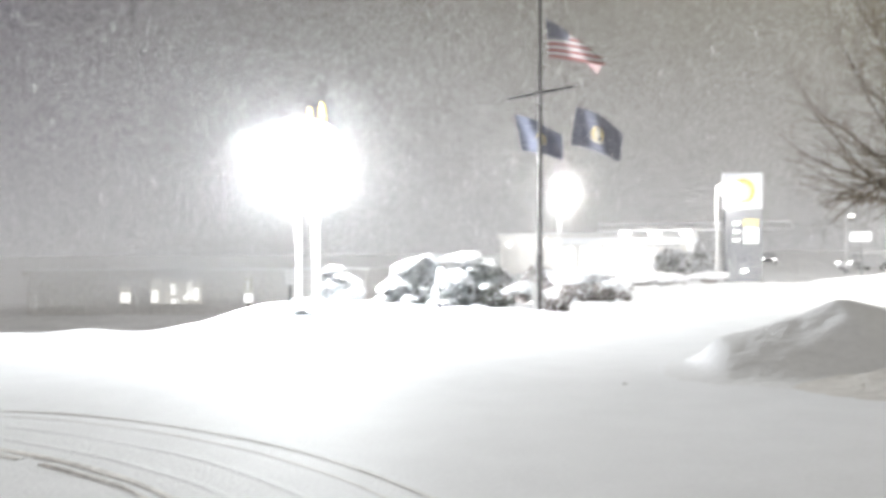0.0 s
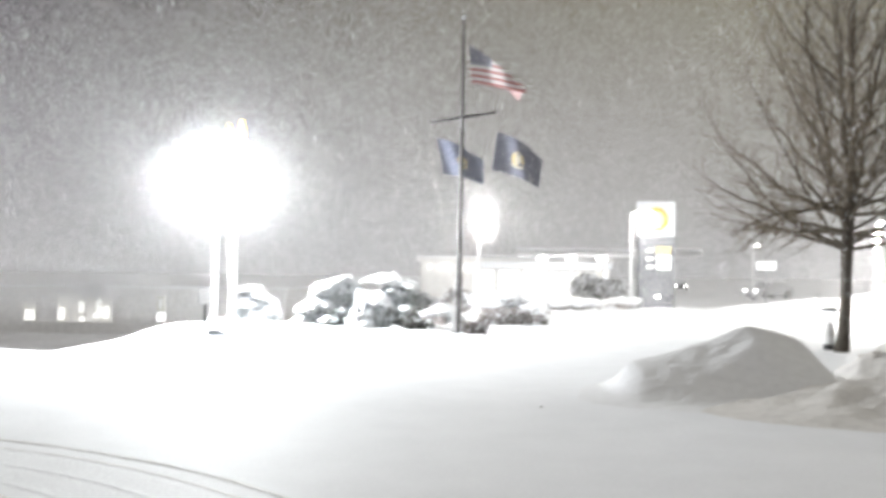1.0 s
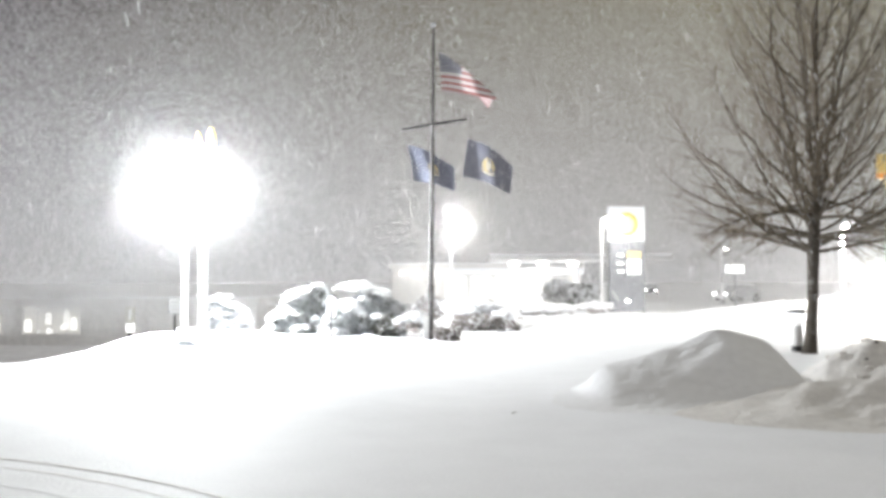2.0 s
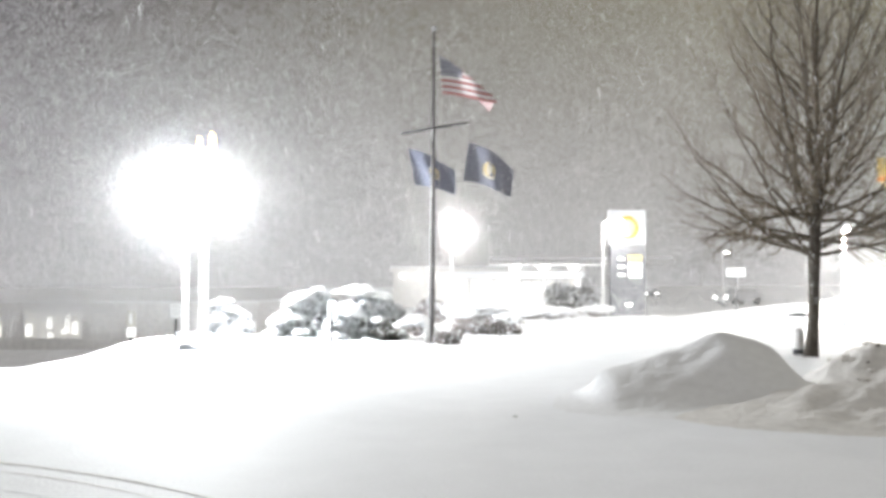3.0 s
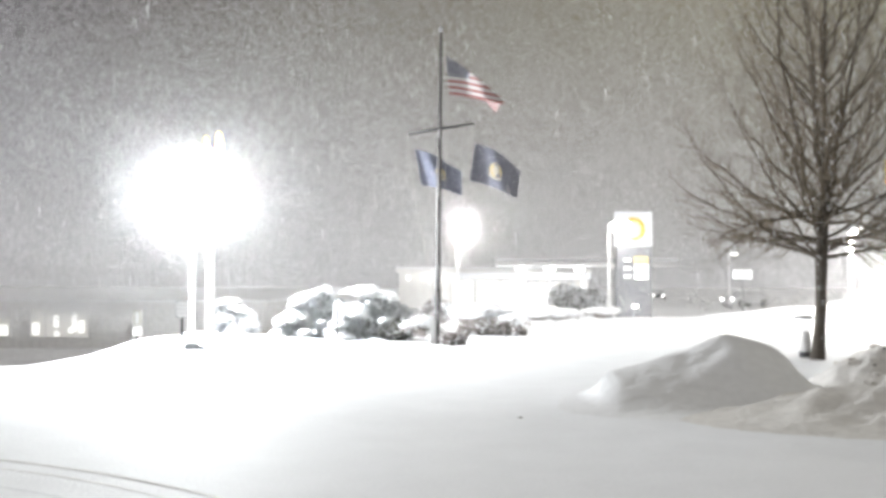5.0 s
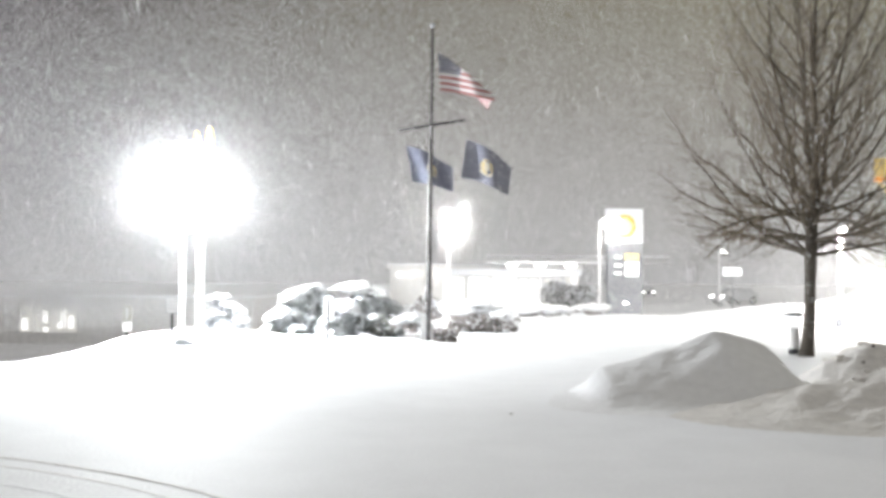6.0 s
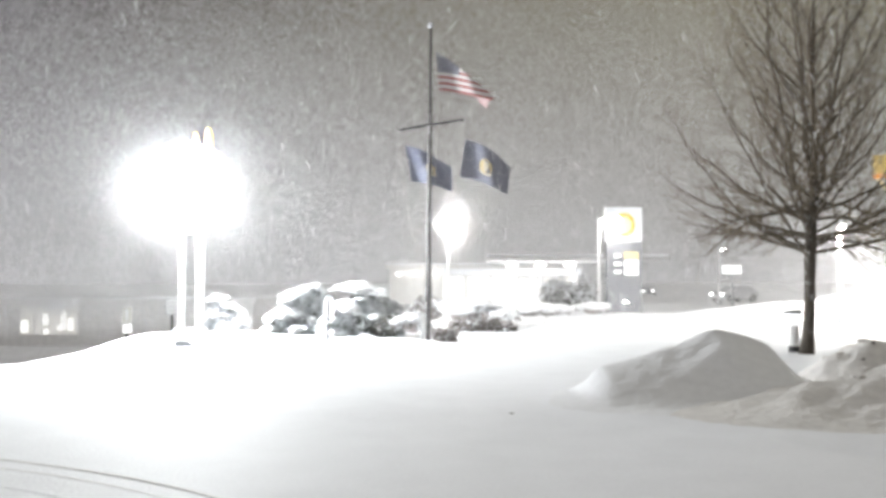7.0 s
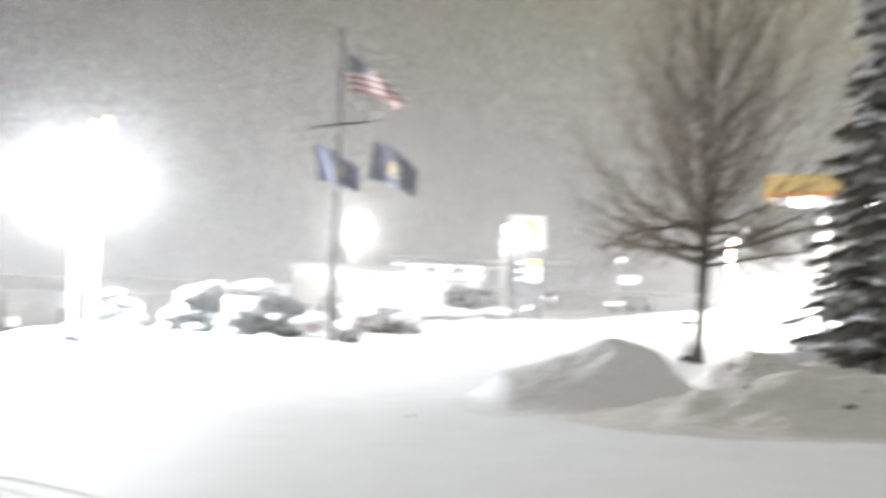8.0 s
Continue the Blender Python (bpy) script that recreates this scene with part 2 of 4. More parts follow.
# ---- ploughed snow banks ----
def snow_bank(label, x0, x1, y0, y1, step, height, material=PILE_SNOW):
    nx, ny = int((x1 - x0) / step), int((y1 - y0) / step)
    xs = [x0 + (x1 - x0) * i / nx for i in range(nx + 1)]
    ys = [y0 + (y1 - y0) * i / ny for i in range(ny + 1)]
    bm = bmesh.new()
    grid, rise = [], []
    for y in ys:
        for x in xs:
            h = height(x, y)
            rise.append(h)
            grid.append(bm.verts.new((x, y, ground_z(x, y) + h - 0.02)))
    n1 = nx + 1
    for j in range(ny):
        for i in range(nx):
            q = (j * n1 + i, j * n1 + i + 1, (j + 1) * n1 + i + 1, (j + 1) * n1 + i)
            if max(rise[k] for k in q) > 0.004:
                bm.faces.new([grid[k] for k in q])
    bmesh.ops.delete(bm, geom=[v for v in bm.verts if not v.link_faces], context="VERTS")
    ob = part("snow_bank", bm, material, smooth=True)
    return tagged(ob, label, "snow bank", "ploughed snow banks")


def lumps(x, y, k, a):
    return a * noise.fractal(Vector((x * k, y * k, 1.7)), 1.0, 2.0, 4)


def peak(x, y, cx, cy, sx, sy, p=1.3):
    """A mound with a fairly sharp crest."""
    d = math.hypot((x - cx) / sx, (y - cy) / sy)
    return math.exp(-d ** p)


def footed(h):
    """Runs a pile out gently where it meets the ground."""
    return h * h / (h + 0.09) if h > 0 else 0.0


def bank_front(x, y):
    """A pile with a shoulder on one side, a capped crest and a steep end on the other."""
    crest = sum(np.interp(x + d, (1.5, 2.02, 2.32, 3.0, 3.6, 4.12, 4.38, 4.72, 4.98, 5.2, 5.8, 6.6), (0, 0.06, 0.44, 0.56, 0.78, 1.03, 0.96, 0.87, 0.78, 0.38, 0.16, 0)) for d in (-0.08, 0, 0.08)) / 3
    ridge = 13.25 + 0.25 * noise.noise(Vector((x * 0.7, 4.0, 0)))
    u = (y - ridge) / (1.5 if y > ridge else 1.9 - 0.35 * math.exp(-((x - 2.3) / 0.5) ** 2))
    side = max(0.0, 1 - abs(u) ** 1.25) ** 1.3 if y > ridge else max(0.0, 1 - abs(u) ** 1.15) ** 1.25
    skirt = 0.10 * peak(x, y, 3.6, 12.2, 2.6, 1.5, 2.0)
    h = crest * side + skirt
    return footed(h + 0.04 * min(1, h * 2) + lumps(x, y, 0.9, 0.07) * max(0.0, min(1, h * 2.5)) + lumps(x, y, 3.0, 0.018) * min(1, h * 4))


def bank_near(x, y):
    h = 0.52 * peak(x, y, 6.3, 11.6, 1.7, 1.0, 1.9) + 0.12 * peak(x, y, 4.6, 11.7, 1.3, 0.8, 2.0)
    h += 0.26 * peak(x, y, 8.0, 12.0, 1.6, 0.9, 2.0) + 0.09 * peak(x, y, 6.0, 10.8, 3.0, 1.1, 2.0)
    return footed(h + 0.04 * min(1, h * 2) + lumps(x, y, 1.2, 0.13) * min(1, h * 2.5) + lumps(x, y, 3.4, 0.03) * min(1, h * 4))


def bank_rough(x, y):
    h = 0.66 * peak(x, y, 7.3, 15.2, 0.85, 0.8, 2.6) + 0.52 * peak(x, y, 8.9, 15.6, 1.2, 0.8, 2.2)
    return max(0.0, h + lumps(x, y, 2.4, 0.13) * min(1, h * 4) - 0.03)


def bank_lit(x, y):
    h = 0.36 * peak(x, y, 12.0, 21.5, 2.0, 0.9, 2.4) + 0.3 * peak(x, y, 15.5, 20.5, 2.4, 0.9, 2.4)
    return max(0.0, h + lumps(x, y, 0.9, 0.05) * min(1, h * 4) - 0.03)


def bank_far(x, y):
    h = 1.75 * peak(x, y, 20.5, 38.0, 5.0, 2.2, 2.0) + 0.7 * peak(x, y, 14.0, 40.0, 3.2, 1.6, 2.0)
    return max(0.0, h + lumps(x, y, 0.6, 0.12) * min(1, h * 3) - 0.05)


def bank_left(x, y):
    h = 0.27 * peak(x, y, -10.6, 17.6, 1.9, 0.9, 2.2) + 0.25 * peak(x, y, -13.0, 16.8, 1.4, 0.7, 2.0)
    return max(0.0, h + lumps(x, y, 1.0, 0.05) * min(1, h * 4) - 0.03)


banks = [
    snow_bank("smooth peaked ploughed snow pile beside the drive", 0.5, 7.4, 9.6, 16.6, 0.08, bank_front),
    snow_bank("low rounded grey ploughed snow pile", 2.2, 11.2, 8.9, 14.4, 0.09, bank_near, DIRTY_SHADED_SNOW),
    snow_bank("lumpy ploughed snow pile with dirty chunks", 5.6, 12.0, 13.6, 17.6, 0.07, bank_rough, DIRTY_SHADED_SNOW),
]
snow_bank("low brightly lit snow bank past the tree", 8.0, 20.0, 18.5, 24.0, 0.2, bank_lit, SNOW)
snow_bank("tall brightly lit snow bank by the lot", 6.0, 32.0, 32.0, 46.0, 0.35, bank_far, SNOW)
snow_bank("low lit snow ridge at the lawn edge", -17.0, -6.5, 14.0, 20.5, 0.15, bank_left, SNOW)


def clods(bank, height, spots, material, seed):
    """Broken lumps pushed up by the plough: x, y, half size."""
    for k, (x, y, r) in enumerate(spots):
        bm = bmesh.new()
        bmesh.ops.create_icosphere(bm, subdivisions=2, radius=1.0)
        z = ground_z(x, y) + height(x, y) + r * 0.15
        for v in bm.verts:
            q = v.co * (1 + 0.45 * noise.fractal(v.co * 1.6 + Vector((seed + k * 2.3, 0, 0)), 1.0, 2.0, 3))
            v.co = Vector((x + q.x * r * 1.3, y + q.y * r, z + q.z * r * 0.65))
        part("clod", bm, material, bank)


def strewn(rnd, count, x0, x1, y0, y1, r0, r1):
    return [(rnd.uniform(x0, x1), rnd.uniform(y0, y1), rnd.uniform(r0, r1)) for _ in range(count)]


clods(banks[1], bank_near, strewn(random.Random(5), 14, 5.4, 9.0, 11.0, 12.2, 0.02, 0.06), DIRTY_SHADED_SNOW, 2)
clods(banks[2], bank_rough, strewn(random.Random(7), 16, 6.6, 9.6, 14.4, 15.6, 0.03, 0.08), DIRTY_SHADED_SNOW, 3)


def drift(x, y):
    h = 0.16 * peak(x, y, -2.2, 22.3, 1.1, 0.35, 2.0) + 0.14 * peak(x, y, -0.7, 22.8, 0.8, 0.3, 2.0)
    return max(0.0, h + lumps(x, y, 1.5, 0.03) * min(1, h * 8) - 0.01)


snow_bank("faint wind drift ridge on the lawn", -4.5, 1.5, 20.8, 24.5, 0.12, drift, SNOW)


# ---- tyre tracks in the drive ----
def tyre_track(radius, a0, a1, width, rise, label, worn=-2.0, material=RUT_SNOW):
    """Pressed rut with raised edges, on a circle round (-7, 1)."""
    prof = [(-0.5, -0.006), (-0.34, rise), (-0.15, rise * 0.3), (0.15, rise * 0.3), (0.34, rise), (0.5, -0.006)]
    bm = bmesh.new()
    rows, n = [], 240
    for i in range(n + 1):
        a = radians(a0 + (a1 - a0) * i / n)
        row = []
        for u, h in prof:
            r = radius + u * width * (1 + 0.5 * noise.noise(Vector((a * 9, radius, 5)))) + 0.03 * noise.noise(Vector((a * 6, radius * 3, 0)))
            x, y = -7 + r * math.cos(a), 1 + r * math.sin(a)
            j = 1 + 0.5 * noise.noise(Vector((x * 5, y * 5, u))) + 0.9 * noise.noise(Vector((x * 0.9, y * 0.9, radius)))
            row.append(bm.verts.new((x, y, ground_z(x, y) + 0.002 + h * j)))
        rows.append(row)
    for a, b in zip(rows, rows[1:]):
        p = a[0].co
        if noise.noise(Vector((p.x * 1.3, p.y * 1.3, radius))) < worn:
            continue
        for k in range(len(prof) - 1):
            bm.faces.new((a[k], a[k + 1], b[k + 1], b[k]))
    bmesh.ops.delete(bm, geom=[v for v in bm.verts if not v.link_faces], context="VERTS")
    bmesh.ops.recalc_face_normals(bm, faces=bm.faces)
    ob = part("tyre_track", bm, material, smooth=True)
    return tagged(ob, label, "tyre track", "tyre tracks", "stuff")


tyre_track(7.95, 20, 112, 0.06, 0.006, "narrow curved tyre rut pressed into the snow")
tyre_track(7.68, 25, 112, 0.05, 0.0015, "faint curved tyre rut pressed into the snow", -2.0)
tyre_track(7.22, 25, 112, 0.09, 0.0008, "faint snowed-over tyre rut", -2.0, SNOW)
tyre_track(6.80, 25, 112, 0.09, 0.0008, "faint snowed-over tyre rut", -2.0, SNOW)
tyre_track(6.50, 20, 112, 0.09, 0.007, "rough churned tyre rut with brown slush", -0.05, BROWN_SLUSH)
tyre_track(6.36, 20, 112, 0.06, 0.007, "rough churned tyre rut with brown slush", 0.12, BROWN_SLUSH)


# ---- flagpole with yardarm and flags ----
FP = Vector((-0.45, 26.0, 0.0))
FZ = ground_z(FP.x, FP.y)


def leaning(z):
    """Axis of the flagpole at height z: it leans slightly."""
    return Vector((0.0105 * z, 0, z))


flagpole = thing("flagpole", (FP.x, FP.y, FZ), 0, "tall bronze flagpole with a yardarm and ball top", "flagpole")
part("pole", tubed([leaning(z) for z in (-0.3, 0.1, 1.55, 4.5, 9.36)], [0.095, 0.092, 0.088, 0.072, 0.042], 14), POLE_PAINT, flagpole, smooth=True)
bm = bmesh.new()
tube(bm, [leaning(1.15), leaning(1.4), leaning(1.62)], [0.095, 0.118, 0.09], 14)
part("collar", bm, POLE_PAINT, flagpole, smooth=True)
bm = bmesh.new()
bmesh.ops.create_uvsphere(bm, u_segments=14, v_segments=8, radius=0.085)
bmesh.ops.translate(bm, verts=bm.verts, vec=leaning(9.45))
part("ball", bm, GREY_PAINT, flagpole, "pale metal ball finial", smooth=True)
bm = bmesh.new()
tube(bm, [leaning(6.43) + Vector((-0.97, 0.25, -0.12)), leaning(6.43), leaning(6.43) + Vector((1.03, -0.25, 0.11))], [0.03, 0.045, 0.03], 8)
part("yardarm", bm, MATTE_BLACK, flagpole, smooth=True)
part("halyard", tubed([leaning(9.28) + Vector((0.08, -0.05, 0)), leaning(7.2) + Vector((0.24, -0.03, 0)), leaning(1.4) + Vector((0.1, -0.05, 0))], 0.007, 5), ROPE, flagpole)
for sx, dx in ((-1, -0.95), (1, 1.0)):
    part("halyard", tubed([leaning(6.45) + Vector((dx, -0.25 * sx, 0.1 * sx)), leaning(5.1) + Vector((dx * 0.9, -0.22 * sx, 0)), leaning(1.4) + Vector((0.1 * sx, -0.02, 0))], 0.006, 5), ROPE, flagpole)
bm = boxed((-0.12, -0.02, 0.36), (0.17, 0.17, 0.72), 0.02)
part("base_box", bm, WHITE_PAINT, flagpole, "pale box with snow at the base")


def cloth(u0, u1, v0, v1, shape, nu=24, nv=3, off=0.0):
    """A piece of waving cloth; u runs from the hoist to the fly, v from the bottom up."""
    bm = bmesh.new()
    vs = []
    for j in range(nv + 1):
        v = v0 + (v1 - v0) * j / nv
        vs.append([])
        for i in range(nu + 1):
            u = u0 + (u1 - u0) * i / nu
            vs[-1].append(bm.verts.new(shape(u, v) + Vector((0, off, 0))))
    for j in range(nv):
        for i in range(nu):
            bm.faces.new((vs[j][i], vs[j][i + 1], vs[j + 1][i + 1], vs[j + 1][i]))
    return bm


def flag_top(u, v):
    """The upper part of the fly folds over and hangs behind."""
    s, shown = 1.20 * v, 1.20 * (1.0 - 0.86 * u ** 1.05)
    low = -1.20 - 0.22 * u ** 1.2 + 0.05 * math.sin(5.5 * u + 0.6)
    over = max(0.0, s - shown)
    z = low + min(s, shown) - 0.35 * over
    y = 0.16 * math.sin(7.0 * u + 1.2 * v) * u ** 0.6 + (0.03 + 0.25 * over if over > 0 else 0.0)
    return Vector((1.62 * u + 0.09 * (1 - v) - 0.10 * over, y, z))


national_flag = thing("flag", (FP.x + 0.26, FP.y - 0.05, FZ + 8.62), 0, "national flag with red and white stripes and blue canton, paled for haze", "flag", "flags on the flagpole")
for k in range(13):
    v0, v1 = k / 13, (k + 1) / 13
    part("stripe", cloth(0.40 if k > 5 else 0.0, 1.0, v0, v1, flag_top, 30, 4), FLAG_RED if k % 2 == 0 else FLAG_WHITE, national_flag, smooth=True)
canton = part("canton", cloth(0.0, 0.40, 6 / 13, 1.0, flag_top, 12, 8), FLAG_BLUE, national_flag, "navy canton with small white stars", smooth=True)
for r in range(5):
    for c in range(6 if r % 2 == 0 else 5):
        u, v = 0.035 + 0.064 * (c + (0 if r % 2 == 0 else 0.5)), 6 / 13 + 0.055 + 0.107 * r
        bm = bmesh.new()
        for side in (-0.006, 0.006):
            ring = [bm.verts.new(flag_top(u + 0.014 * q * math.sin(a), v + 0.03 * q * math.cos(a)) + Vector((0, side, 0)))
                    for a, q in ((i * math.pi / 5, 1 if i % 2 == 0 else 0.42) for i in range(10))]
            bm.faces.new(ring)
        part("star", bm, FLAG_WHITE, canton)


def flag_right(u, v):
    top, low = -0.82 * u ** 1.1 + 0.10 * math.sin(3.0 * u), -1.14 - 0.45 * u ** 1.2 + 0.05 * math.sin(5 * u)
    return Vector((1.34 * u - 0.17 * (1 - v) * (1 - 0.4 * u), 0.18 * math.sin(6.0 * u + 1.8 * v + 0.4) * u ** 0.6, low + (top - low) * v))


def flag_left(u, v):
    top, low = -0.62 * u ** 1.1 + 0.05 * math.sin(4 * u), -1.08 - 0.30 * u ** 1.2
    return Vector((1.40 * u + 0.20 * (1 - v) * (1 - u * 0.9), 0.16 * math.sin(6.5 * u + 1.6 * v + 1.4) * u ** 0.6, low + (top - low) * v))


def crest(shape, flag, u, v, s):
    for name, su, sv, m, off, e in (("crest", 0.13, 0.21, GOLD, 0.006, 2.0), ("shield", 0.055, 0.13, PALE_CLOTH, 0.011, 2.2)):
        bm = bmesh.new()
        for side in (-off, off):
            bm.faces.new([bm.verts.new(shape(u + a * su * s, v + b * sv * s) + Vector((0, side, 0))) for a, b in rounded(2, 2, e, 20)])
        part(name, bm, m, flag)
    bm = bmesh.new()
    for side in (-0.014, 0.014):
        top = [bm.verts.new(shape(u + (t - 0.5) * 0.26 * s, v - (0.19 - 0.25 * (t - 0.5) ** 2) * s) + Vector((0, side, 0))) for t in (0, 0.25, 0.5, 0.75, 1)]
        low = [bm.verts.new(shape(u + (t - 0.5) * 0.26 * s, v - (0.25 - 0.25 * (t - 0.5) ** 2) * s) + Vector((0, side, 0))) for t in (0, 0.25, 0.5, 0.75, 1)]
        for i in range(4):
            bm.faces.new((top[i], top[i + 1], low[i + 1], low[i]))
    part("ribbon", bm, PALE_CLOTH, flag)


state_flag = thing("flag", (FP.x + 1.13, FP.y - 0.25, FZ + 5.95), 0, "navy flag with a gold and white crest", "flag", "flags on the flagpole")
part("field", cloth(0, 1, 0, 1, flag_right, 26, 12), FLAG_BLUE, state_flag, smooth=True)
crest(flag_right, state_flag, 0.50, 0.47, 1.0)
club_flag = thing("flag", (FP.x - 0.68, FP.y + 0.25, FZ + 5.85), 0, "blue flag with a pale gold crest, paled for haze", "flag", "flags on the flagpole")
part("field", cloth(0, 1, 0, 1, flag_left, 26, 12), STATE_BLUE, club_flag, smooth=True)
crest(flag_left, club_flag, 0.52, 0.5, 0.85)


# ---- big lit restaurant sign on two posts ----
sign = thing("pylon_sign", (SIGN.x, SIGN.y, ground_z(SIGN.x, SIGN.y)), 0, "glaring white lit restaurant sign with yellow arch tips on two posts", "sign")
SH = SIGN.z - ground_z(SIGN.x, SIGN.y)


def shifted(bm, v):
    bmesh.ops.translate(bm, verts=bm.verts, vec=v)
    return bm


# round outline and size follow the sign's glare, not just its panel
part("cabinet", shifted(prism(rounded(2.85, 2.78, 2.3, 48), -0.28, 0.28), (0.05, 0, SH)), WHITE_PAINT, sign)
part("sign_face", shifted(prism(rounded(2.70, 2.63, 2.3, 48), -0.32, -0.285), (0.05, 0, SH)), SIGN_WHITE, sign, "white lit sign face")
part("sign_face", shifted(prism(rounded(2.70, 2.63, 2.3, 48), 0.285, 0.32), (0.05, 0, SH)), SIGN_WHITE, sign, "white lit sign face")
for dx, top, w in ((0.28, 1.76, 0.085), (0.68, 1.90, 0.11)):
    arc = [(dx - w, 1.0)] + [(dx + w * math.cos(a), top - 0.7 + 0.7 * math.sin(a)) for a in (math.pi * (1 - i / 12) for i in range(13))] + [(dx + w, 1.0)]
    part("arch", shifted(prism(arc, -0.10, 0.10), (0, 0, SH)), ARCH_YELLOW, sign, "lit yellow arch tip")
for dx, w in ((-0.10, 0.13), (0.46, 0.21)):
    part("post", boxed((dx, 0, (SH - 1.2) / 2 - 0.1), (w, 0.3, SH - 1.0), 0.03), WHITE_PAINT, sign, "white square steel post")
part("footing", boxed((0.25, -0.3, 0.02), (1.0, 0.5, 0.22), 0.05), GREY_PAINT, sign)


# ---- small plate signs on posts ----
def plate_sign(at, post_h, w, h, turn, round_it, label, post_y=0.02, edge=0.03):
    s = thing("plate_sign", (*at, ground_z(*at)), turn, label, "sign")
    part("post", boxed((0, post_y, post_h / 2 - 0.15), (0.055, 0.04, post_h + 0.3), 0.008), DARK_PAINT, s)
    part("plate", shifted(prism(rounded(w, h, 3.0 if round_it else 12.0, 32), -0.014, -0.004), (0, 0, post_h - h / 2 + 0.03)), WHITE_PAINT, s, "white metal plate")
    part("rim", shifted(prism(rounded(w + edge, h + edge, 3.0 if round_it else 12.0, 32), -0.003, 0.006), (0, 0, post_h - h / 2 + 0.03)), MATTE_BLACK if round_it else GREY_PAINT, s, "dark plate edge")
    return s


s1 = plate_sign((-6.53, 21.1), 1.28, 0.27, 0.38, 10, False, "small white parking sign on a steel post")
for k in range(3):
    part("text_bar", boxed((0, -0.018, 1.03 + 0.09 * k), (0.17, 0.006, 0.02), 0), PALE_METAL, s1)
plate_sign((-3.10, 23.9), 1.25, 0.60, 0.60, -58, True, "white rounded traffic sign turned aside on a thin post", -0.036, 0.12)


# added grey wedge, shaped as the dark shadow sliver along a ploughed edge
block = thing("shadow_wedge", (-6.62, 22.6, ground_z(-6.62, 22.6)), 12, "low grey wedge standing in for a plough-edge shadow", "block")
part("wedge", shifted(prism([(-0.27, -0.1), (-0.27, 0.13), (-0.1, 0.15), (0.28, 0.03), (0.28, -0.1)], -0.2, 0.2), (0, 0, 0)), GREY_PAINT, block)
part("snow_cap", boxed((-0.08, 0.03, 0.15), (0.34, 0.34, 0.06), 0.025), SNOW, block)


# ---- bare tree ----
def branch(bm, p, d, length, r0, levels, rnd, tips, up=0.12, sides=5):
    """One limb as a bent tapering tube, with smaller ones along it."""
    n = 6 if length > 1.2 else 4
    pts, radii, q, v = [p.copy()], [r0], p.copy(), d.normalized()
    for i in range(n):
        v = (v + Vector((rnd.uniform(-1, 1), rnd.uniform(-1, 1), rnd.uniform(-1, 1))) * 0.09 + Vector((0, 0, up * (0.5 + i / n)))).normalized()
        q = q + v * length / n
        pts.append(q.copy())
        radii.append(max(0.003, r0 * (1 - 0.82 * (i + 1) / n)))
    tube(bm, pts, radii, sides, cap=False)
    if levels <= 0:
        return
    count = max(3, int(length * 5.5))
    for k in range(count):
        f = 0.22 + 0.78 * (k + rnd.random()) / count
        i = min(n - 1, int(f * n))
        base = pts[i].lerp(pts[i + 1], f * n - i)
        ax = (pts[i + 1] - pts[i]).normalized()
        side = ax.orthogonal().normalized()
        side.rotate(Matrix.Rotation(rnd.uniform(0, math.tau), 3, ax))
        ang = rnd.uniform(0.5, 0.95)
        nd = ax * math.cos(ang) + side * math.sin(ang)
        branch(tips, base, nd, length * rnd.uniform(0.26, 0.42) * (1.2 - 0.5 * f), max(0.005, radii[i] * 0.48), levels - 1, rnd, tips, up * 0.8, 4 if levels > 1 else 3)


def crown_reach(z):
    """How far the crown spreads from the stem at height z."""
    return float(np.interp(z, (1.5, 2.2, 4.1, 6.1, 7.6, 9.0, 10.5, 11.8), (2.2, 3.2, 3.5, 3.3, 3.05, 2.6, 1.8, 0.2)))


def limb_of(bm, twigs, p, control, tip, r0, rnd):
    """A main limb along a smooth bend, with side shoots that grow finer outwards."""
    n, length = 10, (tip - p).length
    pts = []
    for i in range(n + 1):
        f = i / n
        q = p * (1 - f) ** 2 + control * 2 * f * (1 - f) + tip * f * f
        pts.append(q + Vector((rnd.uniform(-1, 1), rnd.uniform(-1, 1), rnd.uniform(-1, 1))) * 0.035 * min(1, 4 * f) * length / 3)
    radii = [max(0.005, r0 * (1 - f / n) ** 0.8) for f in range(n + 1)]
    tube(bm, pts, radii, 6, cap=False)
    count = int(5 + length * 5.6)
    for k in range(count):
        f = 0.2 + 0.8 * (k + rnd.random()) / count
        i = min(n - 1, int(f * n))
        base = pts[i].lerp(pts[i + 1], f * n - i)
        ax = (pts[i + 1] - pts[i]).normalized()
        side = ax.orthogonal().normalized()
        side.rotate(Matrix.Rotation(rnd.uniform(0, math.tau), 3, ax))
        ang = rnd.uniform(0.45, 0.9)
        d = ax * math.cos(ang) + side * math.sin(ang)
        branch(twigs, base, d, rnd.uniform(0.6, 1.2) * (1.2 - 0.5 * f), max(0.0055, radii[i] * 0.42), 1, rnd, twigs, 0.05, 4)


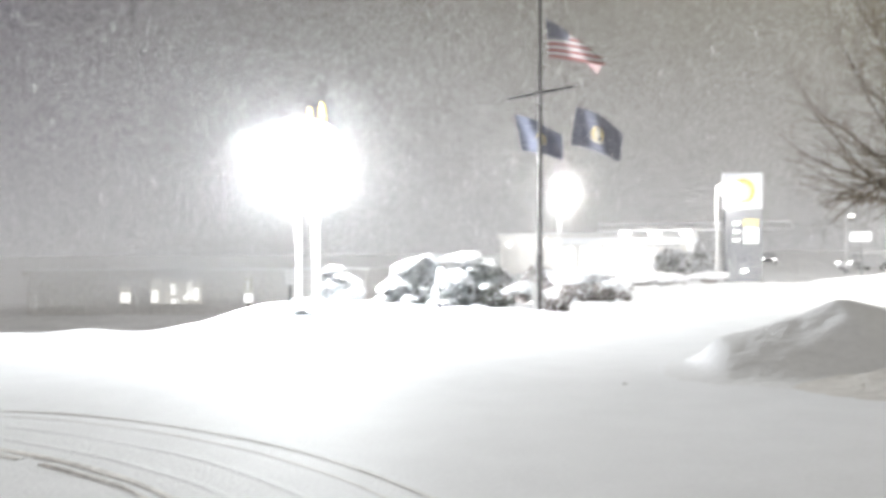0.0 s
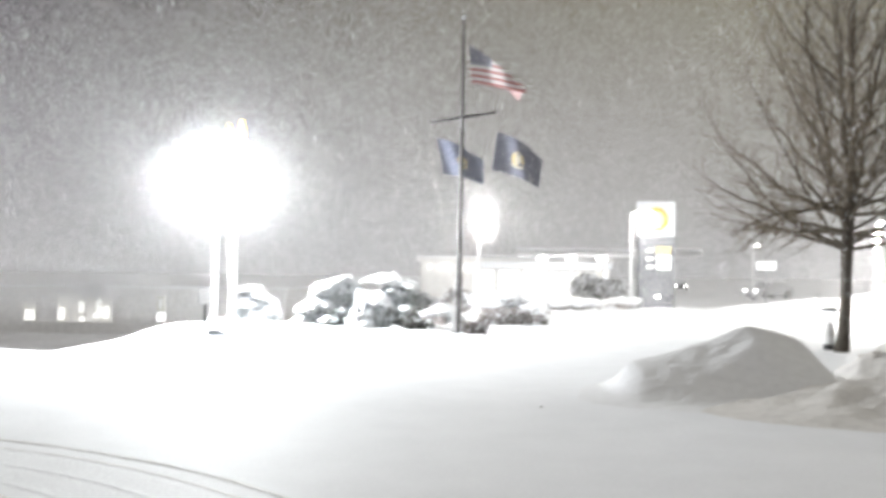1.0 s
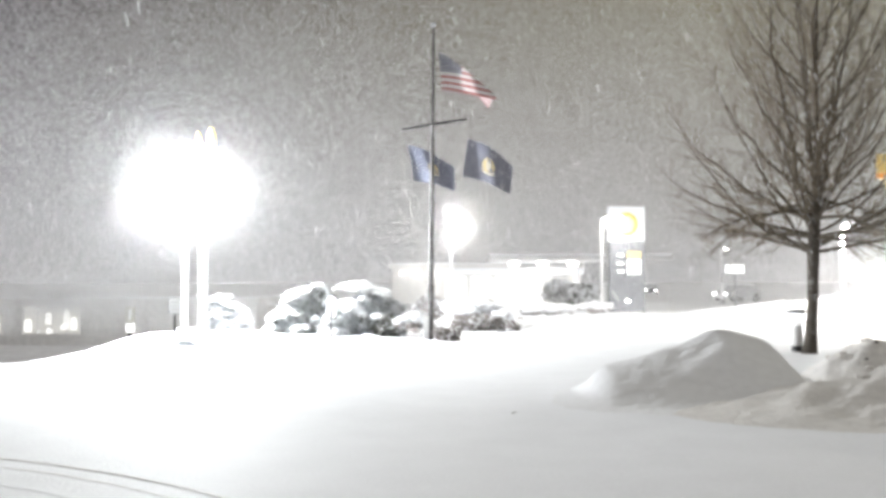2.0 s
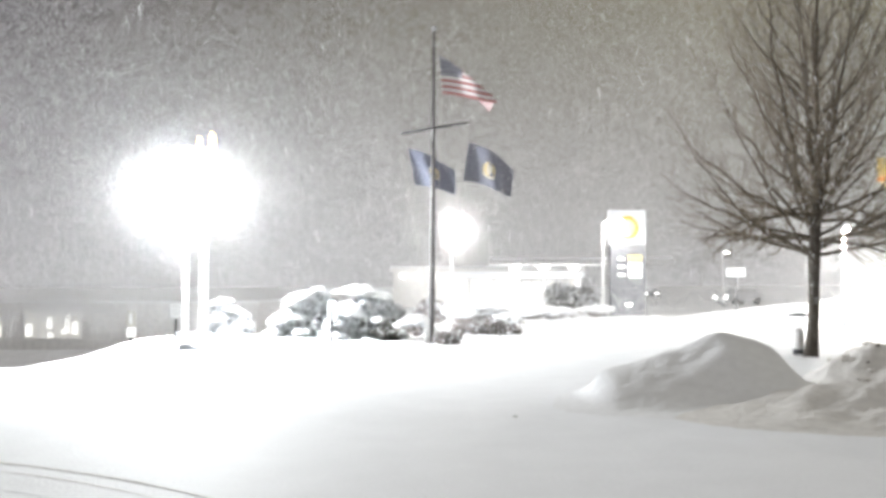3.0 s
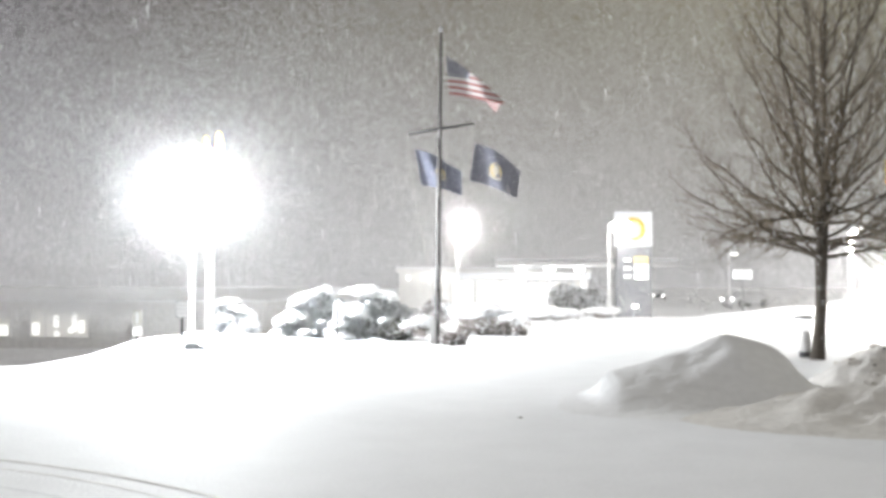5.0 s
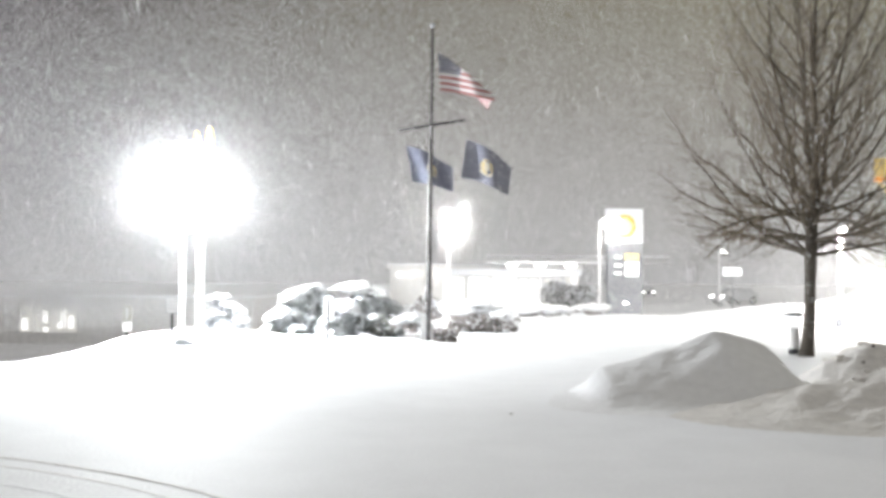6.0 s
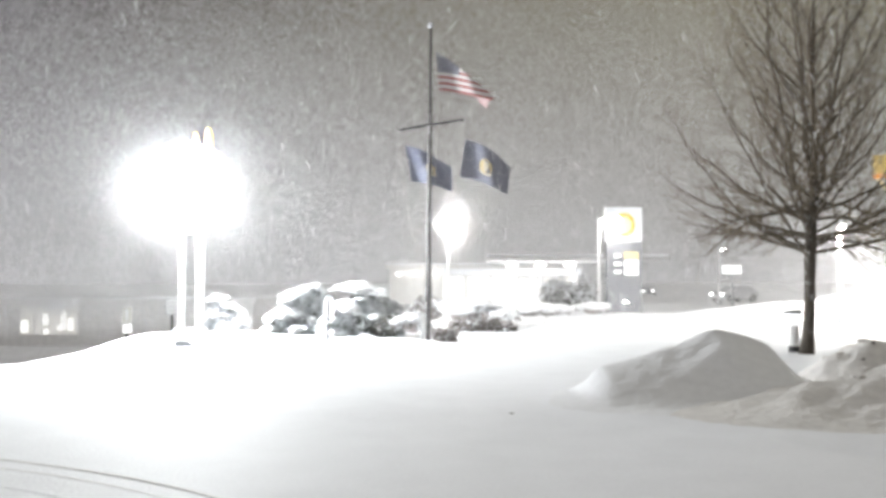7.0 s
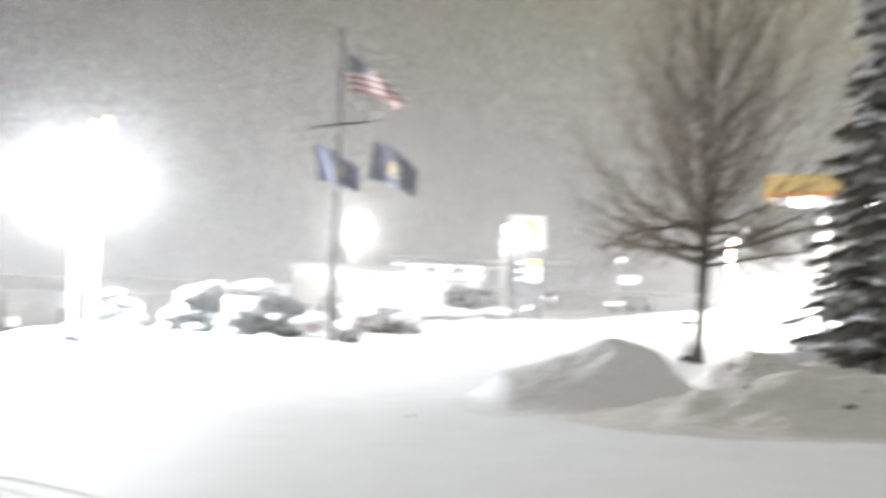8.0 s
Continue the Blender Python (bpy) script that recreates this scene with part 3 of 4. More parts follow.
def bare_tree(at, rnd):
    tree = thing("bare_tree", (*at, ground_z(*at) + 0.1), 0, "leafless street tree with a dense oval crown", "tree")

    def axis(z):
        return Vector((-0.13 + 0.075 * z - 0.005 * z * z + 0.03 * math.sin(z * 1.9), 0.03 * math.sin(z * 1.3), z))
    zs = [-0.3, 0.0, 0.3, 0.9, 1.7, 2.4, 3.0, 3.8, 5.0, 6.4, 8.0, 9.6, 11.2]
    rs = [0.22, 0.175, 0.145, 0.13, 0.125, 0.15, 0.115, 0.088, 0.064, 0.046, 0.032, 0.018, 0.006]
    part("trunk", tubed([axis(z) for z in zs], rs, 14), BARK, tree, smooth=True)
    twigs = bmesh.new()
    count = 80
    for k in range(count):
        f = k / (count - 1)
        a = k * 2.399963 + rnd.uniform(-0.3, 0.3)
        inner = k % 4 == 3
        zt = 1.75 + 9.55 * f ** 0.85
        reach = crown_reach(zt) * (rnd.uniform(0.42, 0.72) if inner else rnd.uniform(0.92, 1.10))
        if inner:
            zt += 0.8
        lean = radians(26 + 60 * max(0.0, 1 - (zt - 2.0) / 4.2) ** 0.8)
        rise = min(reach / math.tan(lean), 3.7)
        z0 = max(2.2 + 1.5 * rnd.random() ** 1.4, zt - rise)
        out = Vector((math.cos(a), math.sin(a), 0))
        p = axis(z0)
        tip = axis(zt) + out * reach
        tip.z = zt
        control = p + out * reach * 0.60 + Vector((0, 0, (zt - z0) * (0.27 if zt > 3.0 else 0.2) + (0.25 if zt <= 3.0 else 0)))
        limb = bmesh.new()
        limb_of(limb, twigs, p, control, tip, 0.052 * (1 - 0.5 * f) * (0.7 if inner else 1.0), rnd)
        part("limb", limb, LIMB, tree, smooth=True)
    for a, reach, zt, z0 in ((2.9, 1.15, 10.4, 2.6), (0.3, 1.25, 10.0, 2.9), (4.4, 1.0, 10.8, 3.3), (1.5, 1.1, 10.2, 3.6)):
        out = Vector((math.cos(a), math.sin(a), 0))
        limb = bmesh.new()
        limb_of(limb, twigs, axis(z0), axis(z0) + out * reach * 0.75 + Vector((0, 0, (zt - z0) * 0.45)), axis(zt) + out * reach, 0.062, rnd)
        part("limb", limb, LIMB, tree, smooth=True)
    part("twig_crown", twigs, TWIG, tree)["kind"] = "stuff"
    return tree


bare_tree((8.73, 20.7), random.Random(4))


# ---- bollard light by the tree ----
bol = thing("bollard_light", (8.55, 21.3, ground_z(8.55, 21.3)), 0, "short white bollard light with a flat cap, lit", "bollard")
part("body", tubed([(0, 0, -0.2), (0, 0, 0.18), (0, 0, 0.66)], [0.13, 0.125, 0.12], 20), WHITE_PAINT, bol, smooth=True)
part("foot", tubed([(0, 0, -0.1), (0, 0, 0.14)], [0.14, 0.135], 20), DARK_PAINT, bol)
part("lens", tubed([(0, 0, 0.66), (0, 0, 0.72), (0, 0, 0.93)], [0.12, 0.165, 0.165], 20), PRICE_WHITE, bol, "glowing lens")
part("louvre", tubed([(0, 0, 0.70), (0, 0, 0.725)], [0.21, 0.21], 20), GREY_PAINT, bol)
part("cap", tubed([(0, 0, 0.93), (0, 0, 0.96), (0, 0, 0.99)], [0.25, 0.255, 0.22], 20), GREY_PAINT, bol)
part("snow_cap", tubed([(0, 0, 0.99), (0, 0, 1.02), (0, 0, 1.04)], [0.19, 0.15, 0.06], 16), SNOW, bol)


# ---- shrubs under snow ----
def blob(bm, c, r, rough, seed, sub=3, flat=None):
    tmp = bmesh.new()
    bmesh.ops.create_icosphere(tmp, subdivisions=sub, radius=1.0)
    for v in tmp.verts:
        k = 1 + rough * noise.fractal(v.co * 1.7 + Vector((seed, seed * 0.7, 0)), 1.0, 2.0, 3)
        p = Vector((v.co.x * r[0], v.co.y * r[1], v.co.z * r[2])) * k
        if flat is not None and p.z < flat:
            p.z = flat + (p.z - flat) * 0.15
        v.co = p + Vector(c)
    me = bpy.data.meshes.new("tmp")
    tmp.to_mesh(me)
    tmp.free()
    bm.from_mesh(me)
    bpy.data.meshes.remove(me)
    return bm


def tufts(bm, c, r, count, size, rnd, low=-0.7, spread=0.6):
    """Needle sprays that stand out of a lobe."""
    for _ in range(count):
        z = rnd.uniform(low, 0.95)
        a = rnd.uniform(0, math.tau)
        q = math.sqrt(max(0, 1 - z * z))
        n = Vector((q * math.cos(a), q * math.sin(a), z))
        p = Vector(c) + Vector((n.x * r[0], n.y * r[1], n.z * r[2])) * rnd.uniform(0.75, 1.0)
        for _k in range(4):
            d = (n + Vector((rnd.uniform(-1, 1), rnd.uniform(-1, 1), rnd.uniform(-0.8, 1))) * spread).normalized()
            s = d.orthogonal().normalized()
            s.rotate(Matrix.Rotation(rnd.uniform(0, 6.28), 3, d))
            e = p + d * size * rnd.uniform(0.6, 1.3)
            w = size * 0.16
            m = p.lerp(e, 0.45)
            v = [bm.verts.new(p), bm.verts.new(m + s * w), bm.verts.new(e), bm.verts.new(m - s * w)]
            bm.faces.new(v)


def shrub(at, lobes, label, leaves=NEEDLE, snow=True, tuft=0.16, dens=150, seed=1, cover=0.62, pale_share=0.06):
    """lobes: x, y, z, rx, ry, rz about the base; each breaks up into smaller boughs with a pillow of snow on top."""
    rnd = random.Random(seed)
    s = thing("shrub", (*at, ground_z(*at)), 0, label, "shrub", "shrubs round the flagpole")
    core, leaf, pale_sprays, cap = bmesh.new(), bmesh.new(), bmesh.new(), bmesh.new()
    for k, (x, y, z, rx, ry, rz) in enumerate(lobes):
        blob(core, (x, y, z), (rx * (0.7 if snow else 0.88), ry * 0.7, rz * (0.7 if snow else 0.88)), 0.25, seed + k * 3.1, 2)
        for j in range(9):
            a, h = j * 2.4 + rnd.uniform(-0.3, 0.3), rnd.uniform(-0.35, 0.8)
            q = math.sqrt(1 - h * h) * rnd.uniform(0.6, 0.85)
            c = (x + rx * q * math.cos(a), y + ry * q * math.sin(a), z + rz * h * 0.8)
            g = rnd.uniform(0.36, 0.55)
            br = (rx * g * rnd.uniform(0.9, 1.4), ry * g, rz * g * 0.85)
            tufts(leaf, c, br, int(dens * (rx + rz) * 0.3), tuft, rnd)
            # white sprays: snow, and haze put into the shrub's colour
            tufts(pale_sprays, c, br, int(dens * (rx + rz) * (0.32 if snow else pale_share)), tuft, rnd, -0.4)
            if snow and rnd.random() < cover + 0.25:
                up = br[2] * rnd.uniform(0.4, 0.75)
                blob(cap, (c[0], c[1] - 0.25 * br[1], c[2] + up), (br[0] * rnd.uniform(0.85, 1.2), br[1] * 1.1, br[2] * rnd.uniform(0.7, 1.05)), 0.38, seed + k * 5.3 + j, 3)
        if snow:
            blob(cap, (x + rnd.uniform(-0.1, 0.1), y, z + rz * 0.72), (rx * 0.62, ry * 0.6, rz * 0.36), 0.4, seed * 1.7 + k, 3)
    part("core", core, leaves, s)
    part("foliage", leaf, leaves, s)
    part("pale_foliage", pale_sprays, SNOW, s, "snowy sprays that also stand in for haze")
    if snow:
        part("snow_load", cap, SNOW, s, "thick pillows of fresh snow", smooth=True)
    return s


def pillow(bm, c, r, tilt, seed):
    """A smooth load of snow that droops at its rim; tilt in degrees, up towards +x."""
    tmp = bmesh.new()
    bmesh.ops.create_icosphere(tmp, subdivisions=4, radius=1.0)
    turn = Matrix.Rotation(-radians(tilt), 3, "Y")
    for v in tmp.verts:
        k = 1 + 0.34 * noise.fractal(v.co * 1.8 + Vector((seed, seed * 0.7, 0)), 1.0, 2.0, 3) + 0.16 * noise.noise(v.co * 4.5 + Vector((0, seed, 0)))
        q = v.co * k
        low = 0.45 if q.z < 0 else 1.0
        q = Vector((q.x * r[0], q.y * r[1], q.z * r[2] * low - 0.30 * r[2] * (q.x * q.x + q.y * q.y)))
        v.co = turn @ q + Vector(c)
    me = bpy.data.meshes.new("tmp")
    tmp.to_mesh(me)
    tmp.free()
    bm.from_mesh(me)
    bpy.data.meshes.remove(me)


def laden_shrub(at, boughs, loads, label, seed):
    """boughs: x, z, half width, half height of dark clumps of needles; loads: x, y, z, half width, half height and tilt of the snow on them."""
    rnd = random.Random(seed)
    s = thing("shrub", (*at, ground_z(*at) - 0.17), 0, label, "shrub", "shrubs round the flagpole")
    pale_sprays = bmesh.new()
    for k, (x, z, rx, rz) in enumerate(boughs):
        leaf = bmesh.new()
        blob(leaf, (x, 0.1, z), (rx * 0.72, 0.42 * (0.6 + rx * 0.5), rz * 0.72), 0.25, seed + k, 2)
        for j in range(7):
            a, q = j * 2.4, 0.75 * math.sqrt((j + 0.5) / 7)
            c = (x + rx * q * math.cos(a), 0.12 * math.sin(j * 1.7), z + rz * q * math.sin(a))
            br = (rx * 0.42, 0.42, rz * 0.42)
            tufts(leaf, c, br, int(20 + 28 * rx), 0.13, rnd, -0.8, 0.75)
            # snowy sprays outnumber the needles to pale the bough for haze and glare
            tufts(pale_sprays, c, br, int(130 + 180 * rx), 0.14, rnd, -0.8, 0.8)
        part("bough", leaf, NEEDLE, s, "grey-green needle bough")
    part("pale_foliage", pale_sprays, SNOW, s, "snowy sprays that also stand in for haze")
    for k, (x, y, z, rx, rz, tilt) in enumerate(loads):
        load = bmesh.new()
        pillow(load, (x, y - 0.12, z), (rx, 0.48 + 0.25 * rx, rz), tilt, seed * 1.3 + k * 2.7)
        part("snow_load", load, SNOW, s, "thick pillow of fresh snow", smooth=True)
    return s


laden_shrub((-4.79, 28.1), [(0.29, 1.05, 0.46, 0.36), (-0.34, 0.45, 0.46, 0.28), (0.50, 0.42, 0.46, 0.40), (0.80, 1.05, 0.24, 0.60), (0.83, 0.45, 0.26, 0.42)],
            [(0.16, -0.1, 1.42, 0.66, 0.21, 17), (-0.30, -0.15, 0.80, 0.64, 0.25, 12), (-0.76, -0.2, 0.26, 0.34, 0.18, 20), (0.22, -0.35, 0.36, 0.34, 0.13, 0),
             (0.69, -0.3, 0.68, 0.14, 0.07, 0), (0.89, -0.3, 0.42, 0.15, 0.08, 0), (0.61, 0.0, 1.66, 0.18, 0.09, 10)],
            "spreading evergreen bush bowed under thick snow", 11)
laden_shrub((-2.57, 28.0), [(0.27, 1.32, 0.64, 0.32), (0.73, 1.08, 0.50, 0.18), (0.11, 0.64, 0.78, 0.50), (0.80, 0.38, 0.46, 0.46), (-0.58, 0.74, 0.40, 0.36), (-0.61, 0.28, 0.40, 0.28)],
            [(-0.13, -0.1, 1.66, 0.76, 0.24, -7), (-0.45, -0.3, 1.08, 0.50, 0.28, -6), (-0.98, -0.3, 0.68, 0.34, 0.16, 0), (-0.95, -0.35, 0.34, 0.48, 0.19, -4),
             (0.45, -0.4, 0.80, 0.25, 0.12, 0), (0.31, -0.45, 0.14, 0.38, 0.13, -6), (0.50, -0.1, 1.53, 0.34, 0.13, -16), (0.05, -0.35, 1.36, 0.22, 0.09, -10)],
            "broad evergreen bush under heavy snow pillows", 23)
shrub((-1.66, 27.4), [(0, 0, 0.33, 0.42, 0.42, 0.42), (-0.25, 0, 0.2, 0.4, 0.4, 0.3)], "small dark rounded shrub with little snow", snow=False, seed=31, tuft=0.12)
shrub((-0.95, 26.6), [(0, 0, 0.42, 0.45, 0.4, 0.36)], "small brown shrub with a snow cap", DRY, True, 0.12, seed=37)
shrub((0.02, 25.5), [(0, 0, 0.14, 0.30, 0.30, 0.22)], "low dry brown shrub at the pole base", DRY, False, 0.16, seed=41)
shrub((1.3, 30.8), [(-0.45, 0, 0.10, 0.45, 0.5, 0.26), (0.1, 0, 0.16, 0.5, 0.5, 0.28), (0.65, 0, 0.08, 0.4, 0.45, 0.24)], "low dry brown hedge with snow drifted over", DRY, False, 0.2, seed=43)
shrub((1.3, 34.0), [(-0.5, 0, 0.5, 0.9, 0.8, 0.5), (0.6, 0, 0.4, 0.8, 0.7, 0.45)], "rounded hedge buried in snow", DRY, True, 0.14, 60, seed=47, cover=0.85)
shrub((-0.70, 36.0), [(0, 0, 0.55, 0.5, 0.5, 0.55)], "brown rounded bush behind the flagpole", DRY, False, 0.2, seed=53, pale_share=0.15)
laden_shrub((-8.25, 33.5), [(-0.25, 1.95, 0.42, 0.28), (0.28, 1.40, 0.55, 0.48), (-0.30, 1.30, 0.50, 0.45), (0.05, 0.75, 0.78, 0.50)],
            [(-0.28, -0.1, 2.20, 0.46, 0.15, 8), (0.22, -0.2, 1.90, 0.40, 0.12, -18), (-0.48, -0.25, 1.55, 0.32, 0.14, 12), (0.62, -0.2, 1.35, 0.22, 0.10, -20)],
            "evergreen bush loaded with snow behind the sign", 59)
shrub((8.2, 57.0), [(-0.5, 0, 0.9, 1.2, 1.0, 0.85), (0.6, 0, 0.75, 1.1, 0.8, 0.8)], "grey evergreen bush beside the filling station", seed=61, snow=False, tuft=0.3, dens=60, pale_share=0.5)
shrub((7.9, 46.5), [(0, 0, 0.3, 0.75, 0.6, 0.35)], "small round shrub capped with snow", DRY, True, 0.14, 60, seed=67, cover=0.9)
shrub((4.9, 44.5), [(-0.6, 0, 0.2, 0.9, 0.7, 0.3), (0.6, 0, 0.25, 0.9, 0.7, 0.3)], "low shrubs buried in snow", DRY, True, 0.14, 60, seed=71, cover=0.9)


# ---- spruce ----
def spruce(at, height, radius, rnd):
    t = thing("spruce_tree", (*at, ground_z(*at)), 0, "tall dark spruce with drooping snowy boughs", "tree")
    part("trunk", tubed([(0, 0, -0.2), (0, 0, height * 0.5), (0, 0, height)], [0.24, 0.14, 0.015], 10), BARK, t, smooth=True)
    tiers = 36
    snow = bmesh.new()
    for k in range(tiers):
        f = k / (tiers - 1)
        z0, rad = 0.45 + (height - 0.7) * f, radius * (1 - f) ** 0.9 + 0.15
        bm = bmesh.new()
        n = int(9 + 10 * (1 - f))
        for b in range(n):
            a = b * math.tau / n + rnd.uniform(-0.2, 0.2) + k
            ln = rad * rnd.uniform(0.7, 1.15)
            zb = z0 + rnd.uniform(-0.28, 0.28)
            h = Vector((math.cos(a), math.sin(a), 0))
            side = Vector((-h.y, h.x, 0))
            pts = [Vector((0, 0, zb)) + h * ln * q + Vector((0, 0, -0.62 * ln * q ** 1.1 + 0.16 * ln * q ** 3)) for q in (0, 0.25, 0.5, 0.75, 1)]
            tube(bm, pts, [0.03, 0.025, 0.018, 0.012, 0.004], 4, cap=False)
            m = int(11 + 20 * ln)
            for i in range(m):
                q = 0.15 + 0.85 * i / m
                j = min(3, int(q * 4))
                p = pts[j].lerp(pts[j + 1], q * 4 - j)
                for s in (-1, 1):
                    d = (h * 0.55 + side * s * rnd.uniform(0.5, 1.0) + Vector((0, 0, -rnd.uniform(0.3, 1.6)))).normalized()
                    e = p + d * rnd.uniform(0.30, 0.60) * (1.15 - 0.5 * q)
                    w = d.cross(h).normalized() * 0.06
                    mid = p.lerp(e, 0.5)
                    bm.faces.new([bm.verts.new(c) for c in (p, mid + w, e, mid - w)])
                    w2 = Vector((0, 0, 0.05))
                    bm.faces.new([bm.verts.new(c) for c in (p, mid + w2, e, mid - w2)])
            # snow sprays, with extra ones to pale the boughs for haze
            tufts(snow, pts[2].lerp(pts[4], rnd.random()), (0.3, 0.3, 0.12), 11, 0.2, rnd, -0.3, 0.8)
            if rnd.random() < 0.85:
                c = pts[2].lerp(pts[3], rnd.random()) + Vector((0, 0, 0.03))
                blob(snow, c, (0.26, 0.26, 0.07), 0.3, k + b, 1)
        part("bough", bm, SPRUCE, t)
    part("snow_load", snow, SNOW, t, "patches of snow on the boughs", smooth=True)["kind"] = "stuff"
    return t


spruce((14.7, 20.9), 15.0, 3.3, random.Random(8))


# ---- street lamps ----
def street_lamp(at, height, arm, label, lens=(1.0, 0.8)):
    z = ground_z(*at)
    s = thing("street_lamp", (*at, z), 0, label, "lamp", "street lamps")
    h = height - z
    part("base", tubed([(0, 0, -0.3), (0, 0, 0.35)], [0.22, 0.2], 14), GREY_PAINT, s)
    part("pole", tubed([(0, 0, 0.3), (0, 0, h * 0.6), (0, 0, h)], [0.095, 0.085, 0.07], 12), WHITE_PAINT, s, smooth=True)
    part("arm", tubed([(0, 0, h - 0.15), (arm * 0.4, 0, h + 0.02), (arm, 0, h + 0.03)], 0.04, 8), WHITE_PAINT, s, smooth=True)
    head = part("head", boxed((arm * 1.3, 0, h + 0.08), (lens[0] * 0.85, 0.50, 0.14), 0.05), WHITE_PAINT, s)
    # the glowing shape takes in the lamp's glare, so it outgrows a real lens
    part("lens", shifted(prism(rounded(*lens, 2.2, 24), -0.22, 0.22), (arm * 1.3, 0, h + 0.10 - lens[1] * 0.45)), LAMP_WHITE, head, "glowing lamp lens with its glare")
    return s


street_lamp((0.30, 46.0), 5.35, 0.25, "white street lamp glaring through the snow", (0.62, 0.75))
street_lamp((8.85, 49.4), 5.35, 0.52, "white lamp post beside the price sign, lit", (1.05, 0.70))
street_lamp((15.9, 35.0), 3.95, 0.2, "white lamp post beyond the tree, lit", (0.30, 0.24))
street_lamp((21.5, 68.0), 4.3, 0.3, "far lamp post, lit", (0.34, 0.2))

# ---- filling station price sign ----
GX, GY = 10.35, 50.0
gas = thing("price_sign", (GX, GY, ground_z(GX, GY)), 6, "grey filling station price sign with a lit panel on top", "sign")
part("column", boxed((0, 0, 1.95), (2.05, 0.5, 4.1), 0.03), SIGN_GREY, gas)
top = part("top_panel", boxed((0, 0, 5.0), (2.1, 0.55, 2.0), 0.03), PANEL_WHITE, gas, "white lit panel")
part("emblem", shifted(prism(rounded(1.35, 1.35, 2.0, 32), -0.31, -0.28), (-0.05, 0, 5.0)), DISC_ORANGE, top, "orange disc")
part("emblem_centre", shifted(prism(rounded(1.0, 1.0, 2.0, 32), -0.34, -0.315), (-0.12, 0, 4.95)), DISC_YELLOW, top, "pale yellow disc")
for k, m in enumerate((PRICE_WHITE, PRICE_WHITE, PRICE_YELLOW)):
    part("price_panel", boxed((0.38, -0.27, 2.32 + 0.46 * k), (0.82, 0.06, 0.40), 0.02), m, gas, "lit price window")
    part("grade_panel", boxed((-0.42, -0.27, 2.30 + 0.46 * k), (0.42, 0.05, 0.18), 0.02), PRICE_WHITE, gas, "small lit grade label")
part("floodlight", boxed((-0.05, -0.5, 0.62), (0.26, 0.2, 0.09), 0.03), LAMP_WHITE, gas, "lit floodlight")
part("floodlight_stem", tubed([(-0.05, -0.5, -0.2), (-0.05, -0.5, 0.56)], 0.03, 8), GREY_PAINT, gas)


# ---- buildings ----
def building(name, label, x0, x1, y, depth, z0, h, wall_mat, category="building"):
    b = thing(name, ((x0 + x1) / 2, y, z0), 0, label, category)
    w = x1 - x0
    part("wall", boxed((0, depth / 2, h / 2), (w, depth, h), 0.02), wall_mat, b)
    part("roof", boxed((0, depth / 2, h + 0.15), (w + 0.6, depth + 0.6, 0.3), 0.05), wall_mat, b)
    part("snow_roof", boxed((0, depth / 2, h + 0.36), (w + 0.5, depth + 0.5, 0.2), 0.08), SNOW, b)
    return b


def lit_window(b, x, z, w, h, m, bars=1, frame_mat=DARK_PAINT):
    win = part("window", boxed((x, -0.03, z), (w, 0.1, h), 0.01), m, b, "lit window")
    fr = bmesh.new()
    for sx in (-1, 1):
        box(fr, (x + sx * w / 2, -0.08, z), (0.09, 0.12, h + 0.18), 0.01)
        box(fr, (x, -0.08, z + sx * h / 2), (w - 0.1, 0.12, 0.09), 0.01)
    part("frame", fr, frame_mat, win)
    for k in range(1, bars):
        part("mullion", boxed((x - w / 2 + w * k / bars, -0.09, z), (0.07, 0.08, h - 0.1), 0.01), frame_mat, win)


rest = building("restaurant", "brick restaurant with haze-paled walls and lit windows in snowfall", -38.5, -13.0, 60.0, 12.0, -3.1, 3.4, WALL)
lit_window(rest, -1.2, 2.25, 4.0, 2.0, WINDOW_WARM, 4, WALL)
lit_window(rest, -5.1, 1.95, 1.0, 1.3, WINDOW_WARM, 2, WALL)
for x, z, w, h in ((-5.1, 1.75, 0.62, 0.7), (-2.85, 1.85, 0.45, 0.8), (-1.40, 2.35, 0.42, 0.75), (-1.35, 1.5, 0.4, 0.3), (-0.20, 2.3, 0.30, 1.3), (-0.45, 1.75, 0.3, 0.3), (0.30, 2.0, 0.35, 0.8)):
    part("bright_pane", boxed((x, -0.10, z), (w, 0.03, h), 0.005), WINDOW_BRIGHT, rest, "brightly lit pane")
menu = thing("menu_board", (-20.0, 55.5, -2.9), 0, "yellow and white lit board beside the drive", "sign")
part("post", boxed((0, 0, 0.6), (0.16, 0.16, 1.6), 0.02), DARK_PAINT, menu)
part("upper_panel", boxed((0, 0, 2.6), (0.55, 0.2, 0.95), 0.04), MENU_PALE, menu, "pale yellow lit panel")
part("upper_bar", boxed((0, -0.11, 2.6), (0.14, 0.03, 0.7), 0.01), PANEL_WHITE, menu, "pale lit stripe")
part("lower_panel", boxed((0, 0, 1.72), (0.50, 0.2, 0.55), 0.03), PRICE_WHITE, menu, "white lit panel")

